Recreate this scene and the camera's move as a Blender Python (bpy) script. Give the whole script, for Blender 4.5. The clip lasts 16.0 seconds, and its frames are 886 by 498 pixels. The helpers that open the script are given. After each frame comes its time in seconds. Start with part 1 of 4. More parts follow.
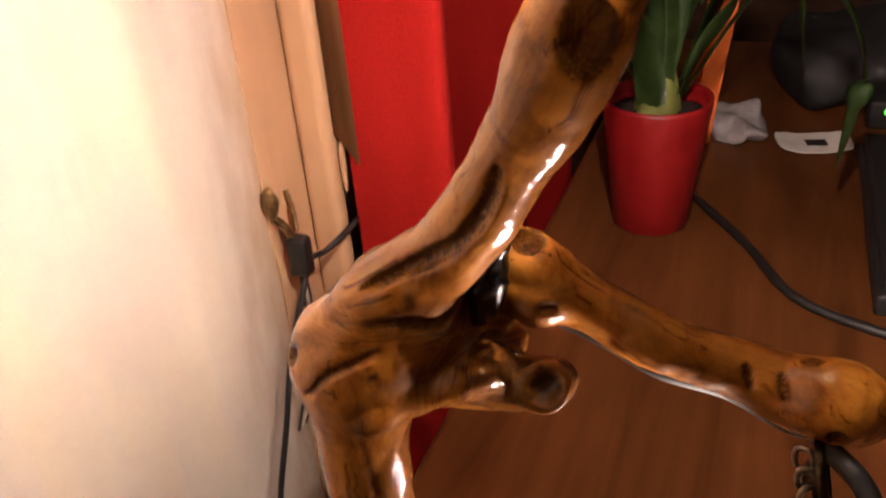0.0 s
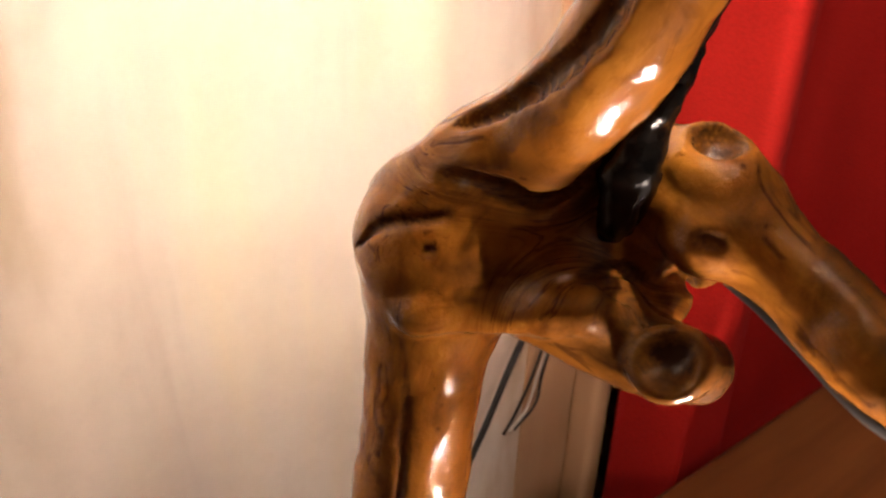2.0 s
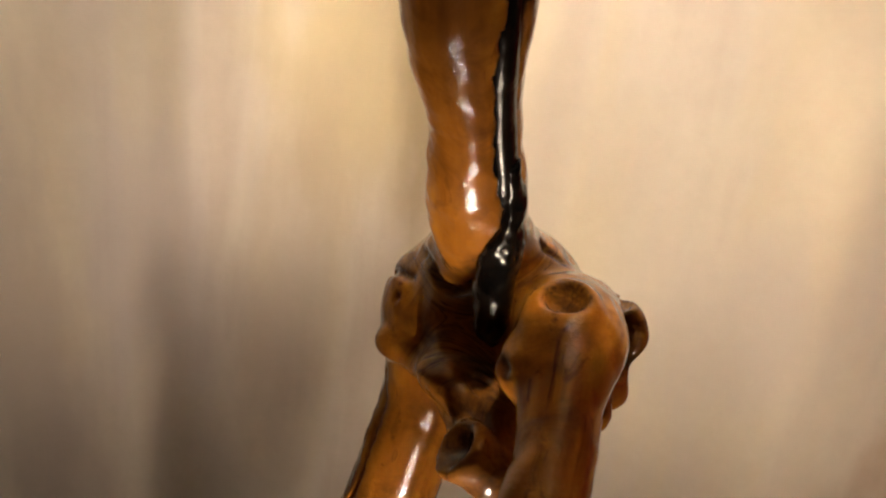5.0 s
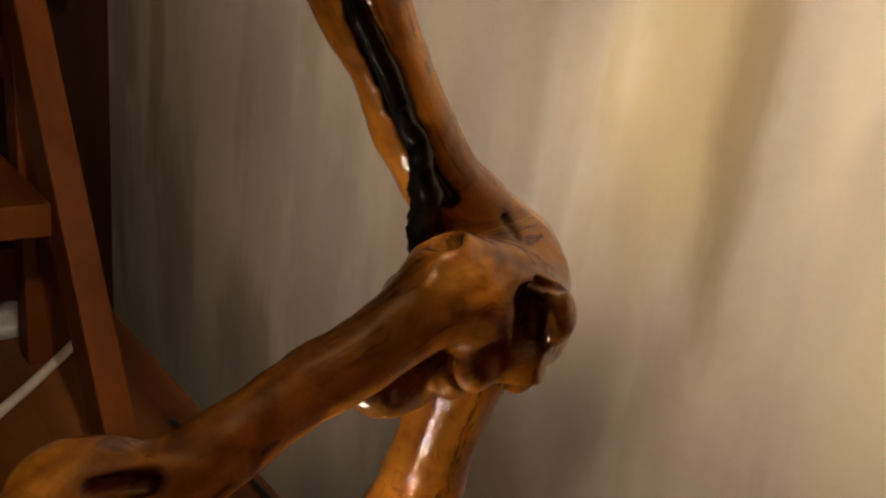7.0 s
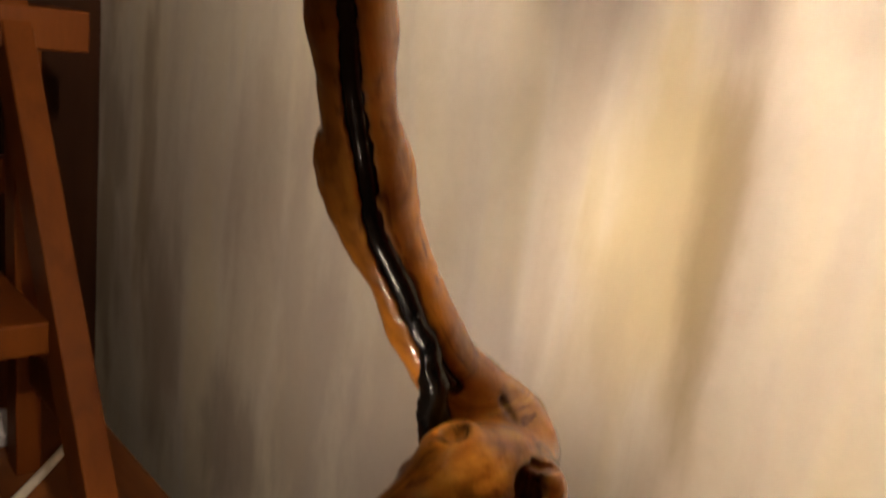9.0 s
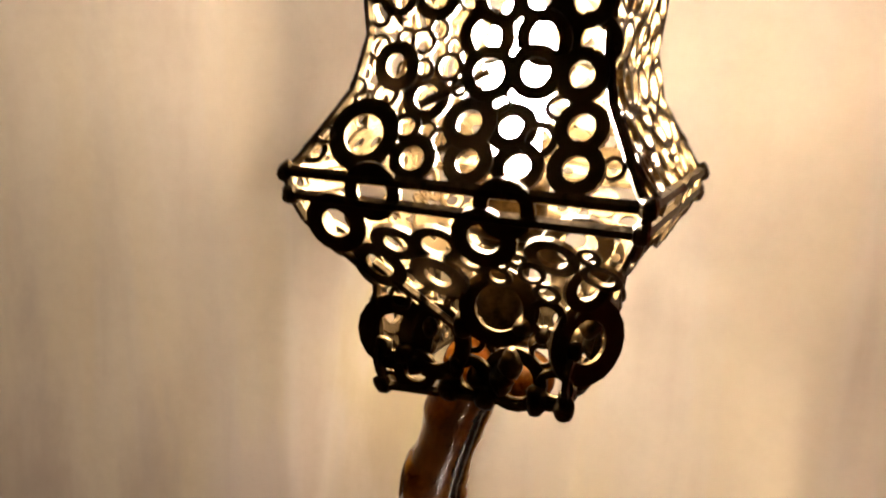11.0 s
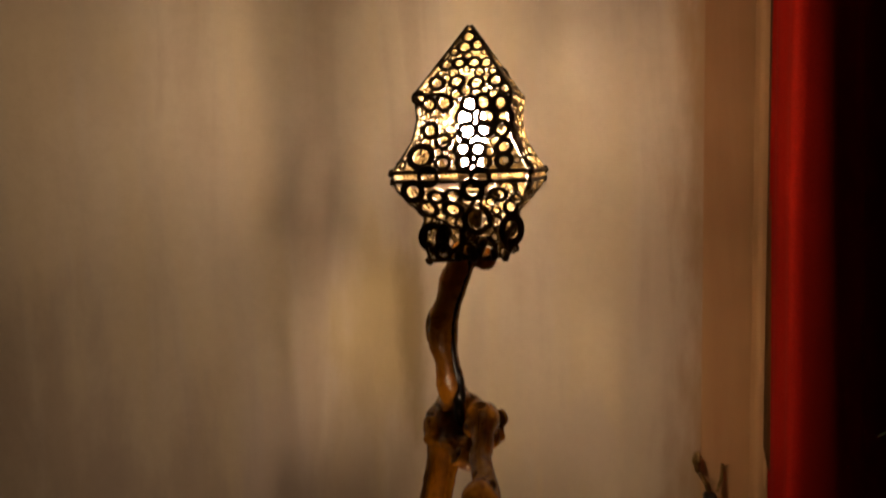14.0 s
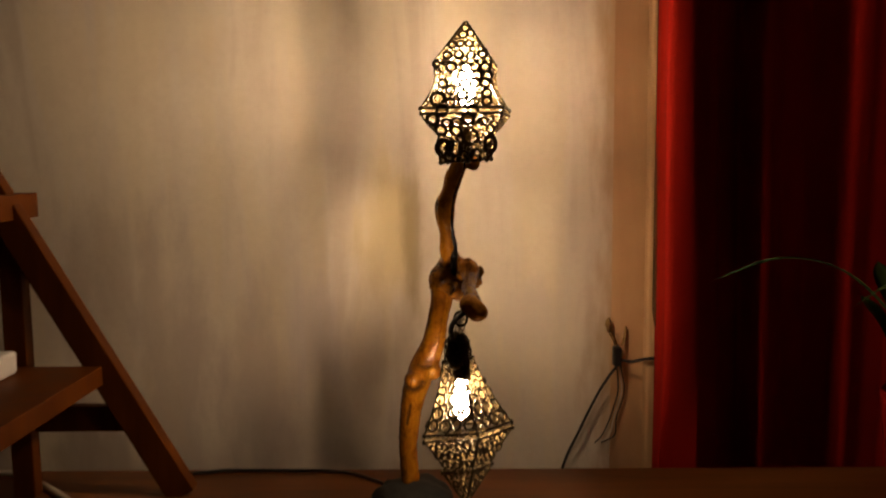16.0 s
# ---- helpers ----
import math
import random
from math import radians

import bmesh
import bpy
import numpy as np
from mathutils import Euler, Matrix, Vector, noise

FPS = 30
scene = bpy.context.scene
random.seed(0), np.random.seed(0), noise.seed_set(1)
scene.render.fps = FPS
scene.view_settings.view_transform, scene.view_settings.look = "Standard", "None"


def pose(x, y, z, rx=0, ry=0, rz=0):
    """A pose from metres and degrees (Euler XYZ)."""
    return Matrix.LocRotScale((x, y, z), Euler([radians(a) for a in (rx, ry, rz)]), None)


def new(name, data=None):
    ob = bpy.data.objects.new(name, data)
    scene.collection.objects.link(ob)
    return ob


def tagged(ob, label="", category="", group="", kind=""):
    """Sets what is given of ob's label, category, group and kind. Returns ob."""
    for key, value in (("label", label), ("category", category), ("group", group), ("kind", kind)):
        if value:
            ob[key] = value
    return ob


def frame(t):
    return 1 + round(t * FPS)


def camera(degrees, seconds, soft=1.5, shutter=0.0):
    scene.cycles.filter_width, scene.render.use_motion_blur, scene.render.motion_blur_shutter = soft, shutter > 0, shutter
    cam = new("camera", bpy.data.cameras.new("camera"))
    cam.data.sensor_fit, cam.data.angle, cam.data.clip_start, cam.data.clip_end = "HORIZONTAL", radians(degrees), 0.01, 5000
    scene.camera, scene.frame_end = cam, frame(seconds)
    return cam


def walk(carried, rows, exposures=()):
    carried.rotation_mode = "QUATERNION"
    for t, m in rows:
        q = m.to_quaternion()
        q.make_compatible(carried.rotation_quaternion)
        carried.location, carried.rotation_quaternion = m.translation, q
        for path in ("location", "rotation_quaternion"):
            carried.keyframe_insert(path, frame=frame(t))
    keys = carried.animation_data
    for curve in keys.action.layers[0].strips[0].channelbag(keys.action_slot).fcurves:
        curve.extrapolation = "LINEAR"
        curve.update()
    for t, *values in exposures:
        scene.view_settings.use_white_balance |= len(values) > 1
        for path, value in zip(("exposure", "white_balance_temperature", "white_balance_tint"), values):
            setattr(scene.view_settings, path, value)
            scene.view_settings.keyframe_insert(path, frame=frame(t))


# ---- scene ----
cam = camera(55.81, 16.0, soft=2.0, shutter=0.5)
PATH = [
    (0, pose(-0.2835, 0.0302, 0.6320, 59.06, 3.91, -69.32)),
    (0.5, pose(-0.2841, 0.0272, 0.6172, 57.21, 1.13, -65.65)),
    (1, pose(-0.2746, 0.0281, 0.5819, 58.57, 0.34, -61.18)),
    (1.5, pose(-0.2413, 0.0176, 0.5463, 61.58, 0.59, -51.57)),
    (2, pose(-0.1948, -0.0045, 0.5272, 63.98, -2.32, -39.03)),
    (2.5, pose(-0.1699, -0.0378, 0.5291, 64.06, -2.39, -30.54)),
    (3, pose(-0.1326, -0.0727, 0.5339, 64.13, -2.52, -22.55)),
    (3.5, pose(-0.0916, -0.0944, 0.5390, 64.22, -3.09, -14.66)),
    (4, pose(-0.0501, -0.1011, 0.5485, 64.43, -4.11, -6.40)),
    (4.5, pose(-0.0357, -0.1113, 0.5629, 65.78, -4.78, 2.08)),
    (4.7, pose(-0.0319, -0.1169, 0.5701, 66.11, -5.67, 4.97)),
    (5.75, pose(0.0843, -0.1263, 0.5625, 68.13, -5.72, 27.12)),
    (6.8, pose(0.1895, -0.0751, 0.5501, 70.16, -5.78, 49.27)),
    (7, pose(0.1965, -0.0644, 0.5507, 70.27, -6.62, 51.01)),
    (7.5, pose(0.2056, -0.0482, 0.5535, 70.92, -7.80, 53.81)),
    (8, pose(0.2032, -0.0408, 0.5508, 71.95, -8.83, 55.12)),
    (8.5, pose(0.2075, -0.0529, 0.5607, 72.26, -8.41, 54.59)),
    (9, pose(0.2052, -0.0963, 0.6056, 75.50, -6.89, 49.23)),
    (9.5, pose(0.1881, -0.1326, 0.6603, 77.14, -5.85, 44.70)),
    (10, pose(0.1525, -0.1755, 0.6948, 78.29, -1.34, 34.82)),
    (10.2, pose(0.1232, -0.1951, 0.7163, 75.10, -1.91, 29.22)),
    (12.3, pose(0.0348, -0.4543, 0.7680, 84.85, -0.23, 6.94)),
    (12.5, pose(0.0401, -0.4800, 0.7673, 84.98, -0.18, 7.23)),
    (13, pose(0.0466, -0.5837, 0.7542, 85.92, 0.15, 6.86)),
    (13.5, pose(0.0448, -0.6890, 0.7378, 86.42, 0.91, 5.79)),
    (14, pose(0.0283, -0.7940, 0.7252, 84.23, 1.23, 4.13)),
    (14.5, pose(-0.0018, -0.9049, 0.7027, 83.04, 1.42, 2.09)),
    (15, pose(-0.0241, -1.0385, 0.6845, 83.68, 1.42, 0.33)),
    (15.5, pose(-0.0265, -1.1983, 0.6746, 83.90, 0.90, 0.18)),
    (16, pose(-0.0279, -1.3545, 0.6438, 83.58, 0.53, 0.58)),
]

EXPOSURES = [(0.0, 1.55, 5500, 20), (1.0, 1.53, 5450, 19), (2.2, 1.55, 5500, 15), (3.0, 1.52, 5600, 14), (4.0, 1.06, 5600, 10), (4.7, 0.8, 5600, 5), (6.8, 0.16, 5700, 3), (8.0, 0.62, 5650, 3), (9.0, 0.66, 5600, 4), (10.2, 0.74, 5700, 5), (12.3, -0.08, 6250, 5), (13.0, -0.46, 6800, 8), (14.0, -0.92, 7500, 14), (15.0, -0.64, 7800, 16), (16.0, -0.15, 7250, 12)]
walk(cam, PATH, EXPOSURES)

# ---- world and light: a dark room, lit by the two bulbs of the lamp ----
world = bpy.data.worlds.new("room_dusk")
world.use_nodes = True
scene.world = world
world.node_tree.nodes["Background"].inputs[0].default_value = (1.0, 0.72, 0.5, 1)
world.node_tree.nodes["Background"].inputs[1].default_value = 0.008
BULB = (4800.0, 620.0)
FROST_GLOW = (2400.0, 470.0)
BULB_COLOUR = (1.0, 0.72, 0.48, 1)


# ---- materials ----
def material(name, colour=(0.5, 0.5, 0.5), rough=0.5, metal=0.0):
    m = bpy.data.materials.new(name)
    m.use_nodes = True
    b = m.node_tree.nodes["Principled BSDF"]
    b.inputs["Base Color"].default_value = (*colour, 1)
    b.inputs["Roughness"].default_value = rough
    b.inputs["Metallic"].default_value = metal
    return m, m.node_tree, b


def node(tree, kind, **inputs):
    n = tree.nodes.new(kind)
    for key, value in inputs.items():
        n.inputs[key.replace("_", " ")].default_value = value
    return n


def noise_node(tree, scale, detail=4.0, rough=0.55, stretch=(1, 1, 1), coords="Object", distortion=0.0):
    co = tree.nodes.new("ShaderNodeTexCoord")
    mp = tree.nodes.new("ShaderNodeMapping")
    mp.inputs["Scale"].default_value = stretch
    n = node(tree, "ShaderNodeTexNoise", Scale=scale, Detail=detail, Roughness=rough, Distortion=distortion)
    tree.links.new(co.outputs[coords], mp.inputs["Vector"])
    tree.links.new(mp.outputs["Vector"], n.inputs["Vector"])
    return n.outputs["Fac"]


def ramp(tree, fac, stops):
    r = tree.nodes.new("ShaderNodeValToRGB")
    while len(r.color_ramp.elements) < len(stops):
        r.color_ramp.elements.new(0.5)
    for e, (p, c) in zip(r.color_ramp.elements, stops):
        e.position, e.color = p, (*c, 1)
    tree.links.new(fac, r.inputs["Fac"])
    return r.outputs["Color"]


def mix(tree, fac, a, b, blend="MIX"):
    n = tree.nodes.new("ShaderNodeMix")
    n.data_type, n.blend_type = "RGBA", blend
    for sock, v in ((n.inputs["Factor"], fac), (n.inputs["A"], a), (n.inputs["B"], b)):
        if hasattr(v, "is_output"):
            tree.links.new(v, sock)
        else:
            sock.default_value = v if isinstance(v, (int, float)) else (*v, 1)
    return n.outputs["Result"]


def bump(tree, bsdf, height, strength=0.3, distance=0.002):
    n = node(tree, "ShaderNodeBump", Strength=strength, Distance=distance)
    tree.links.new(height, n.inputs["Height"])
    tree.links.new(n.outputs["Normal"], bsdf.inputs["Normal"])
    return n


def scaled(tree, fac, lo, hi):
    n = node(tree, "ShaderNodeMapRange", To_Min=lo, To_Max=hi)
    tree.links.new(fac, n.inputs["Value"])
    return n.outputs["Result"]


def attribute_noise(tree, name, scale, detail=4.0, rough=0.55, distortion=0.0):
    at = tree.nodes.new("ShaderNodeAttribute")
    at.attribute_name = name
    n = node(tree, "ShaderNodeTexNoise", Scale=scale, Detail=detail, Roughness=rough, Distortion=distortion)
    tree.links.new(at.outputs["Vector"], n.inputs["Vector"])
    return n.outputs["Fac"]


def make_driftwood():
    m, t, b = material("varnished_driftwood", rough=0.4)
    fibre = attribute_noise(t, "grain", 330, 5, 0.6, 0.4)
    band = attribute_noise(t, "grain", 60, 3, 0.5, 0.8)
    streak = attribute_noise(t, "grain", 135, 4, 0.6, 0.9)
    wide = noise_node(t, 42, 5, 0.62, distortion=0.8)
    col = ramp(t, band, [(0.24, (0.20, 0.067, 0.005)), (0.42, (0.325, 0.118, 0.008)), (0.60, (0.45, 0.178, 0.013)), (0.78, (0.54, 0.236, 0.020))])
    col = mix(t, 0.2, col, ramp(t, fibre, [(0.36, (0.42, 0.36, 0.30)), (0.58, (1, 1, 1))]), "MULTIPLY")
    col = mix(t, 0.75, col, ramp(t, wide, [(0.32, (0.36, 0.29, 0.22)), (0.52, (1, 1, 1))]), "MULTIPLY")
    col = mix(t, 0.8, col, ramp(t, streak, [(0.31, (0.22, 0.14, 0.10)), (0.41, (1, 1, 1))]), "MULTIPLY")
    # dark wood and shade of the hollows, painted over the grain
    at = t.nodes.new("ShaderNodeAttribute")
    at.attribute_name = "dark_shade"
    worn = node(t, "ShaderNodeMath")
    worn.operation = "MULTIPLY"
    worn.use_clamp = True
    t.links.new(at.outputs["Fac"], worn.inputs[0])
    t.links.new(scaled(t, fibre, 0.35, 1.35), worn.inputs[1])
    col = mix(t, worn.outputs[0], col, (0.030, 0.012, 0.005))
    t.links.new(col, b.inputs["Base Color"])
    t.links.new(scaled(t, fibre, 0.40, 0.62), b.inputs["Roughness"])
    b.inputs["Specular IOR Level"].default_value = 0.05
    b.inputs["Coat Weight"].default_value = 1.0
    b.inputs["Coat IOR"].default_value = 1.44
    b.inputs["Coat Roughness"].default_value = 0.022
    n = bump(t, b, mix(t, 0.45, fibre, band), 0.16, 0.0010)
    drip = node(t, "ShaderNodeBump", Strength=0.45, Distance=0.0010)
    t.links.new(mix(t, 0.4, noise_node(t, 430, 3, 0.6), streak), drip.inputs["Height"])
    t.links.new(drip.outputs["Normal"], b.inputs["Coat Normal"])
    t.links.new(drip.outputs["Normal"], n.inputs["Normal"])
    return m


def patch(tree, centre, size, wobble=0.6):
    """A soft-edged patch: 1 inside, 0 outside."""
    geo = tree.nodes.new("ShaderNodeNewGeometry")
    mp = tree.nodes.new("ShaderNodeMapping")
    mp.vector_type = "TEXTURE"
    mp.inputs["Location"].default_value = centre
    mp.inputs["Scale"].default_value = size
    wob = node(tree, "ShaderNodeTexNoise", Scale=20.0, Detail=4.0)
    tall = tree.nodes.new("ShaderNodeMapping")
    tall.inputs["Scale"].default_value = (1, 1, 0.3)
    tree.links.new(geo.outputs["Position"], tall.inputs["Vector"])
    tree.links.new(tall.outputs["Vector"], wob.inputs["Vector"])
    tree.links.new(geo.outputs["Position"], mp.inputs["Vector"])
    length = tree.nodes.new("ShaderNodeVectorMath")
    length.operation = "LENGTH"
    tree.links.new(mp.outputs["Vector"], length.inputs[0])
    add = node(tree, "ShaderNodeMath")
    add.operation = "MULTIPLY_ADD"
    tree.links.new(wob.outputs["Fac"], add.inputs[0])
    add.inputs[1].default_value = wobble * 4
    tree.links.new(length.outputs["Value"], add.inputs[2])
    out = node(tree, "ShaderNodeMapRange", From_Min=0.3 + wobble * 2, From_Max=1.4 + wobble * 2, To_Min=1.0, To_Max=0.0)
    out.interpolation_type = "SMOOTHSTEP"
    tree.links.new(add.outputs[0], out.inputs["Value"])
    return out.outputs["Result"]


def make_plaster(stained=False):
    m, t, b = material("cream_plaster", rough=0.85)
    big = noise_node(t, 2.2, 4, 0.55)
    small = noise_node(t, 60, 5, 0.6)
    streak = noise_node(t, 9, 3, 0.5, (1, 1, 0.13))
    col = ramp(t, big, [(0.34, (0.66, 0.57, 0.50)), (0.5, (0.76, 0.69, 0.59)), (0.66, (0.82, 0.74, 0.59))])
    col = mix(t, 0.12, col, ramp(t, small, [(0.35, (0.6, 0.55, 0.47)), (0.6, (1, 1, 1))]), "MULTIPLY")
    col = mix(t, 0.28, col, ramp(t, streak, [(0.36, (0.62, 0.56, 0.50)), (0.56, (1, 1, 1))]), "MULTIPLY")
    if stained:
        # stain streaks, with the lampshade's light streaks painted in
        tone = noise_node(t, 9, 4, 0.55, (1, 1, 0.17), distortion=0.6)
        col = mix(t, scaled(t, noise_node(t, 3.0, 2, 0.5), 0.0, 0.6), col, ramp(t, tone, [(0.36, (0.56, 0.46, 0.37)), (0.48, (0.78, 0.71, 0.60)), (0.62, (0.84, 0.72, 0.47))]))
        # stains near the lamp; shade painted in behind the shelf and towards the west
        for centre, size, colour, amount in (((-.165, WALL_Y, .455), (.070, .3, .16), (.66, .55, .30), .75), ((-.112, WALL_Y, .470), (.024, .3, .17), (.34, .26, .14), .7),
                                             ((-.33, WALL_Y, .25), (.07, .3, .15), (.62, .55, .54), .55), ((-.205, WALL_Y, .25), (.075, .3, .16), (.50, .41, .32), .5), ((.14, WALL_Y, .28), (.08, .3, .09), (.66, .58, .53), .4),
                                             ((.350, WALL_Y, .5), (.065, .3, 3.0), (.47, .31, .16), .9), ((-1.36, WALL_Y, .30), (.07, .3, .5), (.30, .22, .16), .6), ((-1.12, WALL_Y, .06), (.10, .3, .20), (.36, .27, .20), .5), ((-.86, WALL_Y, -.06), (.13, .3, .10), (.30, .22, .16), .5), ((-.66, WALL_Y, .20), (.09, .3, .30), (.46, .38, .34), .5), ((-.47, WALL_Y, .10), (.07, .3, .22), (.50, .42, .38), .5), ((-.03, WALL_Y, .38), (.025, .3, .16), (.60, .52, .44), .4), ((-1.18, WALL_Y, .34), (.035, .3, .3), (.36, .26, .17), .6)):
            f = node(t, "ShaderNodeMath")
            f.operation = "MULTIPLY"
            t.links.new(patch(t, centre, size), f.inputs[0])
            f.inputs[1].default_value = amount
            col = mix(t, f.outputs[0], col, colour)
    t.links.new(col, b.inputs["Base Color"])
    bump(t, b, mix(t, 0.4, small, big), 0.35, 0.003)
    return m


def make_wood(name, dark, light, rough=0.45, scale=18, stretch=(1, 0.08, 1), coat=0.0):
    m, t, b = material(name, rough=rough)
    grain = noise_node(t, scale, 6, 0.62, stretch, distortion=0.5)
    wide = noise_node(t, 3.0, 3, 0.5)
    col = mix(t, 0.6, ramp(t, grain, [(0.32, dark), (0.68, light)]), ramp(t, wide, [(0.3, (0.55, 0.5, 0.48)), (0.65, (1, 1, 1))]), "MULTIPLY")
    t.links.new(col, b.inputs["Base Color"])
    t.links.new(scaled(t, grain, rough - 0.1, rough + 0.12), b.inputs["Roughness"])
    b.inputs["Specular IOR Level"].default_value = 0.1
    b.inputs["Coat Weight"].default_value = coat
    b.inputs["Coat Roughness"].default_value = 0.2
    bump(t, b, grain, 0.2, 0.001)
    return m


def make_cloth(name, dark, light):
    m, t, b = material(name, rough=0.9)
    b.inputs["Specular IOR Level"].default_value = 0.08
    weave = noise_node(t, 420, 2, 0.5)
    wide = noise_node(t, 5, 3, 0.5, (1, 1, 0.25))
    col = mix(t, 0.35, ramp(t, wide, [(0.3, dark), (0.7, light)]), ramp(t, weave, [(0.35, (0.6, 0.6, 0.6)), (0.6, (1, 1, 1))]), "MULTIPLY")
    t.links.new(col, b.inputs["Base Color"])
    bump(t, b, weave, 0.2, 0.0006)
    return m


def make_speckled(name, dark, light, rough, metal=0.0, scale=120, strength=0.3):
    m, t, b = material(name, rough=rough, metal=metal)
    n = noise_node(t, scale, 5, 0.6)
    t.links.new(ramp(t, n, [(0.35, dark), (0.65, light)]), b.inputs["Base Color"])
    t.links.new(scaled(t, n, max(rough - 0.12, 0.03), rough + 0.15), b.inputs["Roughness"])
    bump(t, b, n, strength, 0.0012)
    return m


def make_glow(name, colour, strength):
    m = bpy.data.materials.new(name)
    m.use_nodes = True
    t = m.node_tree
    t.nodes.remove(t.nodes["Principled BSDF"])
    e = t.nodes.new("ShaderNodeEmission")
    e.inputs["Color"].default_value, e.inputs["Strength"].default_value = colour, strength
    t.links.new(e.outputs["Emission"], t.nodes["Material Output"].inputs["Surface"])
    return m


DRIFTWOOD = make_driftwood()
WALL_Y = 0.473
PLASTER = make_plaster()
STAINED_AND_SHADED = make_plaster(True)
TABLE_WOOD = make_wood("dark_stained_tabletop", (0.085, 0.029, 0.008), (0.19, 0.067, 0.018), 0.40, 14, (0.08, 1, 1), 0.15)
SHELF_WOOD = make_wood("orange_stained_pine", (0.085, 0.021, 0.0025), (0.145, 0.040, 0.004), 0.5, 22, (1, 1, 0.1))
JAMB_WOOD = make_wood("pale_brown_jamb", (0.52, 0.31, 0.16), (0.64, 0.42, 0.23), 0.6, 10, (1, 1, 0.1))
STRIP_WOOD = make_wood("dark_brown_batten", (0.045, 0.017, 0.006), (0.15, 0.065, 0.022), 0.5, 24, (1, 1, 0.1))
# for the unseen south wall, darkened to cut its bounce light
DIM_PAINT = make_speckled("dark_brown_paint", (0.055, 0.043, 0.033), (0.08, 0.065, 0.05), 0.8, 0, 6, 0.1)
FLOOR_WOOD = make_wood("dark_floor_boards", (0.04, 0.02, 0.012), (0.08, 0.04, 0.022), 0.5, 10, (0.1, 1, 1))
CURTAIN = make_cloth("red_curtain_cloth", (0.27, 0.0085, 0.0048), (0.36, 0.0125, 0.0074))
WHITE_PAINT = make_speckled("grey_ceiling_paint", (0.34, 0.32, 0.29), (0.40, 0.38, 0.35), 0.8, 0, 6, 0.1)
DARK_BOARD = make_wood("dark_brown_boards", (0.035, 0.014, 0.006), (0.075, 0.032, 0.014), 0.6, 10, (1, 1, 0.1))
IRON = make_speckled("blackened_iron", (0.018, 0.013, 0.006), (0.070, 0.050, 0.024), 0.42, 1.0, 160, 0.35)
STEEL = make_speckled("worn_steel", (0.16, 0.13, 0.10), (0.34, 0.29, 0.23), 0.35, 0.9, 160, 0.3)
TAR = make_speckled("black_glossy_putty", (0.003, 0.003, 0.003), (0.008, 0.007, 0.006), 0.15, 0, 160, 0.5)
TAR.node_tree.nodes["Principled BSDF"].inputs["Specular IOR Level"].default_value = 0.22
TAR.node_tree.nodes["Principled BSDF"].inputs["Specular IOR Level"].default_value = 0.3
RUBBER = make_speckled("black_cable_rubber", (0.008, 0.008, 0.008), (0.02, 0.019, 0.018), 0.45, 0, 200, 0.1)
STONE = make_speckled("dark_grey_stone", (0.006, 0.007, 0.006), (0.022, 0.023, 0.020), 0.85, 0, 45, 0.8)
BRASS = make_speckled("tarnished_brass", (0.15, 0.095, 0.035), (0.32, 0.22, 0.085), 0.4, 0.9, 90)
POT_RED = make_speckled("red_glazed_pot", (0.23, 0.0055, 0.005), (0.30, 0.009, 0.008), 0.45, 0, 30, 0.08)
SOIL = make_speckled("potting_soil", (0.012, 0.009, 0.006), (0.04, 0.028, 0.018), 0.95, 0, 140, 1.0)
LEAF = make_speckled("strap_leaf_green", (0.028, 0.064, 0.015), (0.066, 0.12, 0.032), 0.4, 0, 25, 0.1)
LEAF_BASE = make_speckled("pale_stem_green", (0.14, 0.17, 0.035), (0.24, 0.26, 0.06), 0.45, 0, 25, 0.1)
WHITE_CABLE = make_speckled("off_white_cable", (0.5, 0.45, 0.36), (0.62, 0.57, 0.47), 0.5, 0, 40, 0.05)
PAPER = make_speckled("white_paper", (0.62, 0.6, 0.56), (0.75, 0.73, 0.7), 0.8, 0, 20, 0.1)
BLACK_CASE = make_speckled("black_plastic", (0.007, 0.007, 0.008), (0.015, 0.015, 0.016), 0.62, 0, 80, 0.15)
BEIGE_CARD = make_speckled("beige_cardboard", (0.13, 0.095, 0.06), (0.18, 0.135, 0.085), 0.85, 0, 30, 0.1)
ORANGE = make_speckled("orange_plastic", (0.80, 0.15, 0.008), (0.88, 0.20, 0.012), 0.7, 0, 30, 0.05)
GREY_FOIL = make_speckled("crumpled_clear_wrap", (0.30, 0.29, 0.30), (0.5, 0.48, 0.49), 0.15, 0, 30, 0.9)
FILAMENTS = [make_glow("lit_filament", BULB_COLOUR, b) for b in BULB]


def make_frost(strength):
    m = make_glow("frosted_bulb_glass", BULB_COLOUR, strength)
    t = m.node_tree
    clear = t.nodes.new("ShaderNodeBsdfTransparent")
    blend = node(t, "ShaderNodeMixShader", Fac=0.3)
    t.links.new(clear.outputs[0], blend.inputs[1])
    t.links.new(t.nodes["Emission"].outputs[0], blend.inputs[2])
    t.links.new(blend.outputs[0], t.nodes["Material Output"].inputs["Surface"])
    return m


FROSTS = [make_frost(g) for g in FROST_GLOW]


# ---- mesh helpers ----
def part(name, bm, mat, parent=None, label=""):
    me = bpy.data.meshes.new(name)
    if isinstance(bm, tuple):
        me.from_pydata(*bm)
    else:
        bm.to_mesh(me)
        bm.free()
    if mat:
        me.materials.append(mat)
    ob = new(name, me)
    ob.parent = parent
    if label:
        tagged(ob, label)
    return ob


def smooth(ob):
    ob.data.polygons.foreach_set("use_smooth", [True] * len(ob.data.polygons))
    return ob


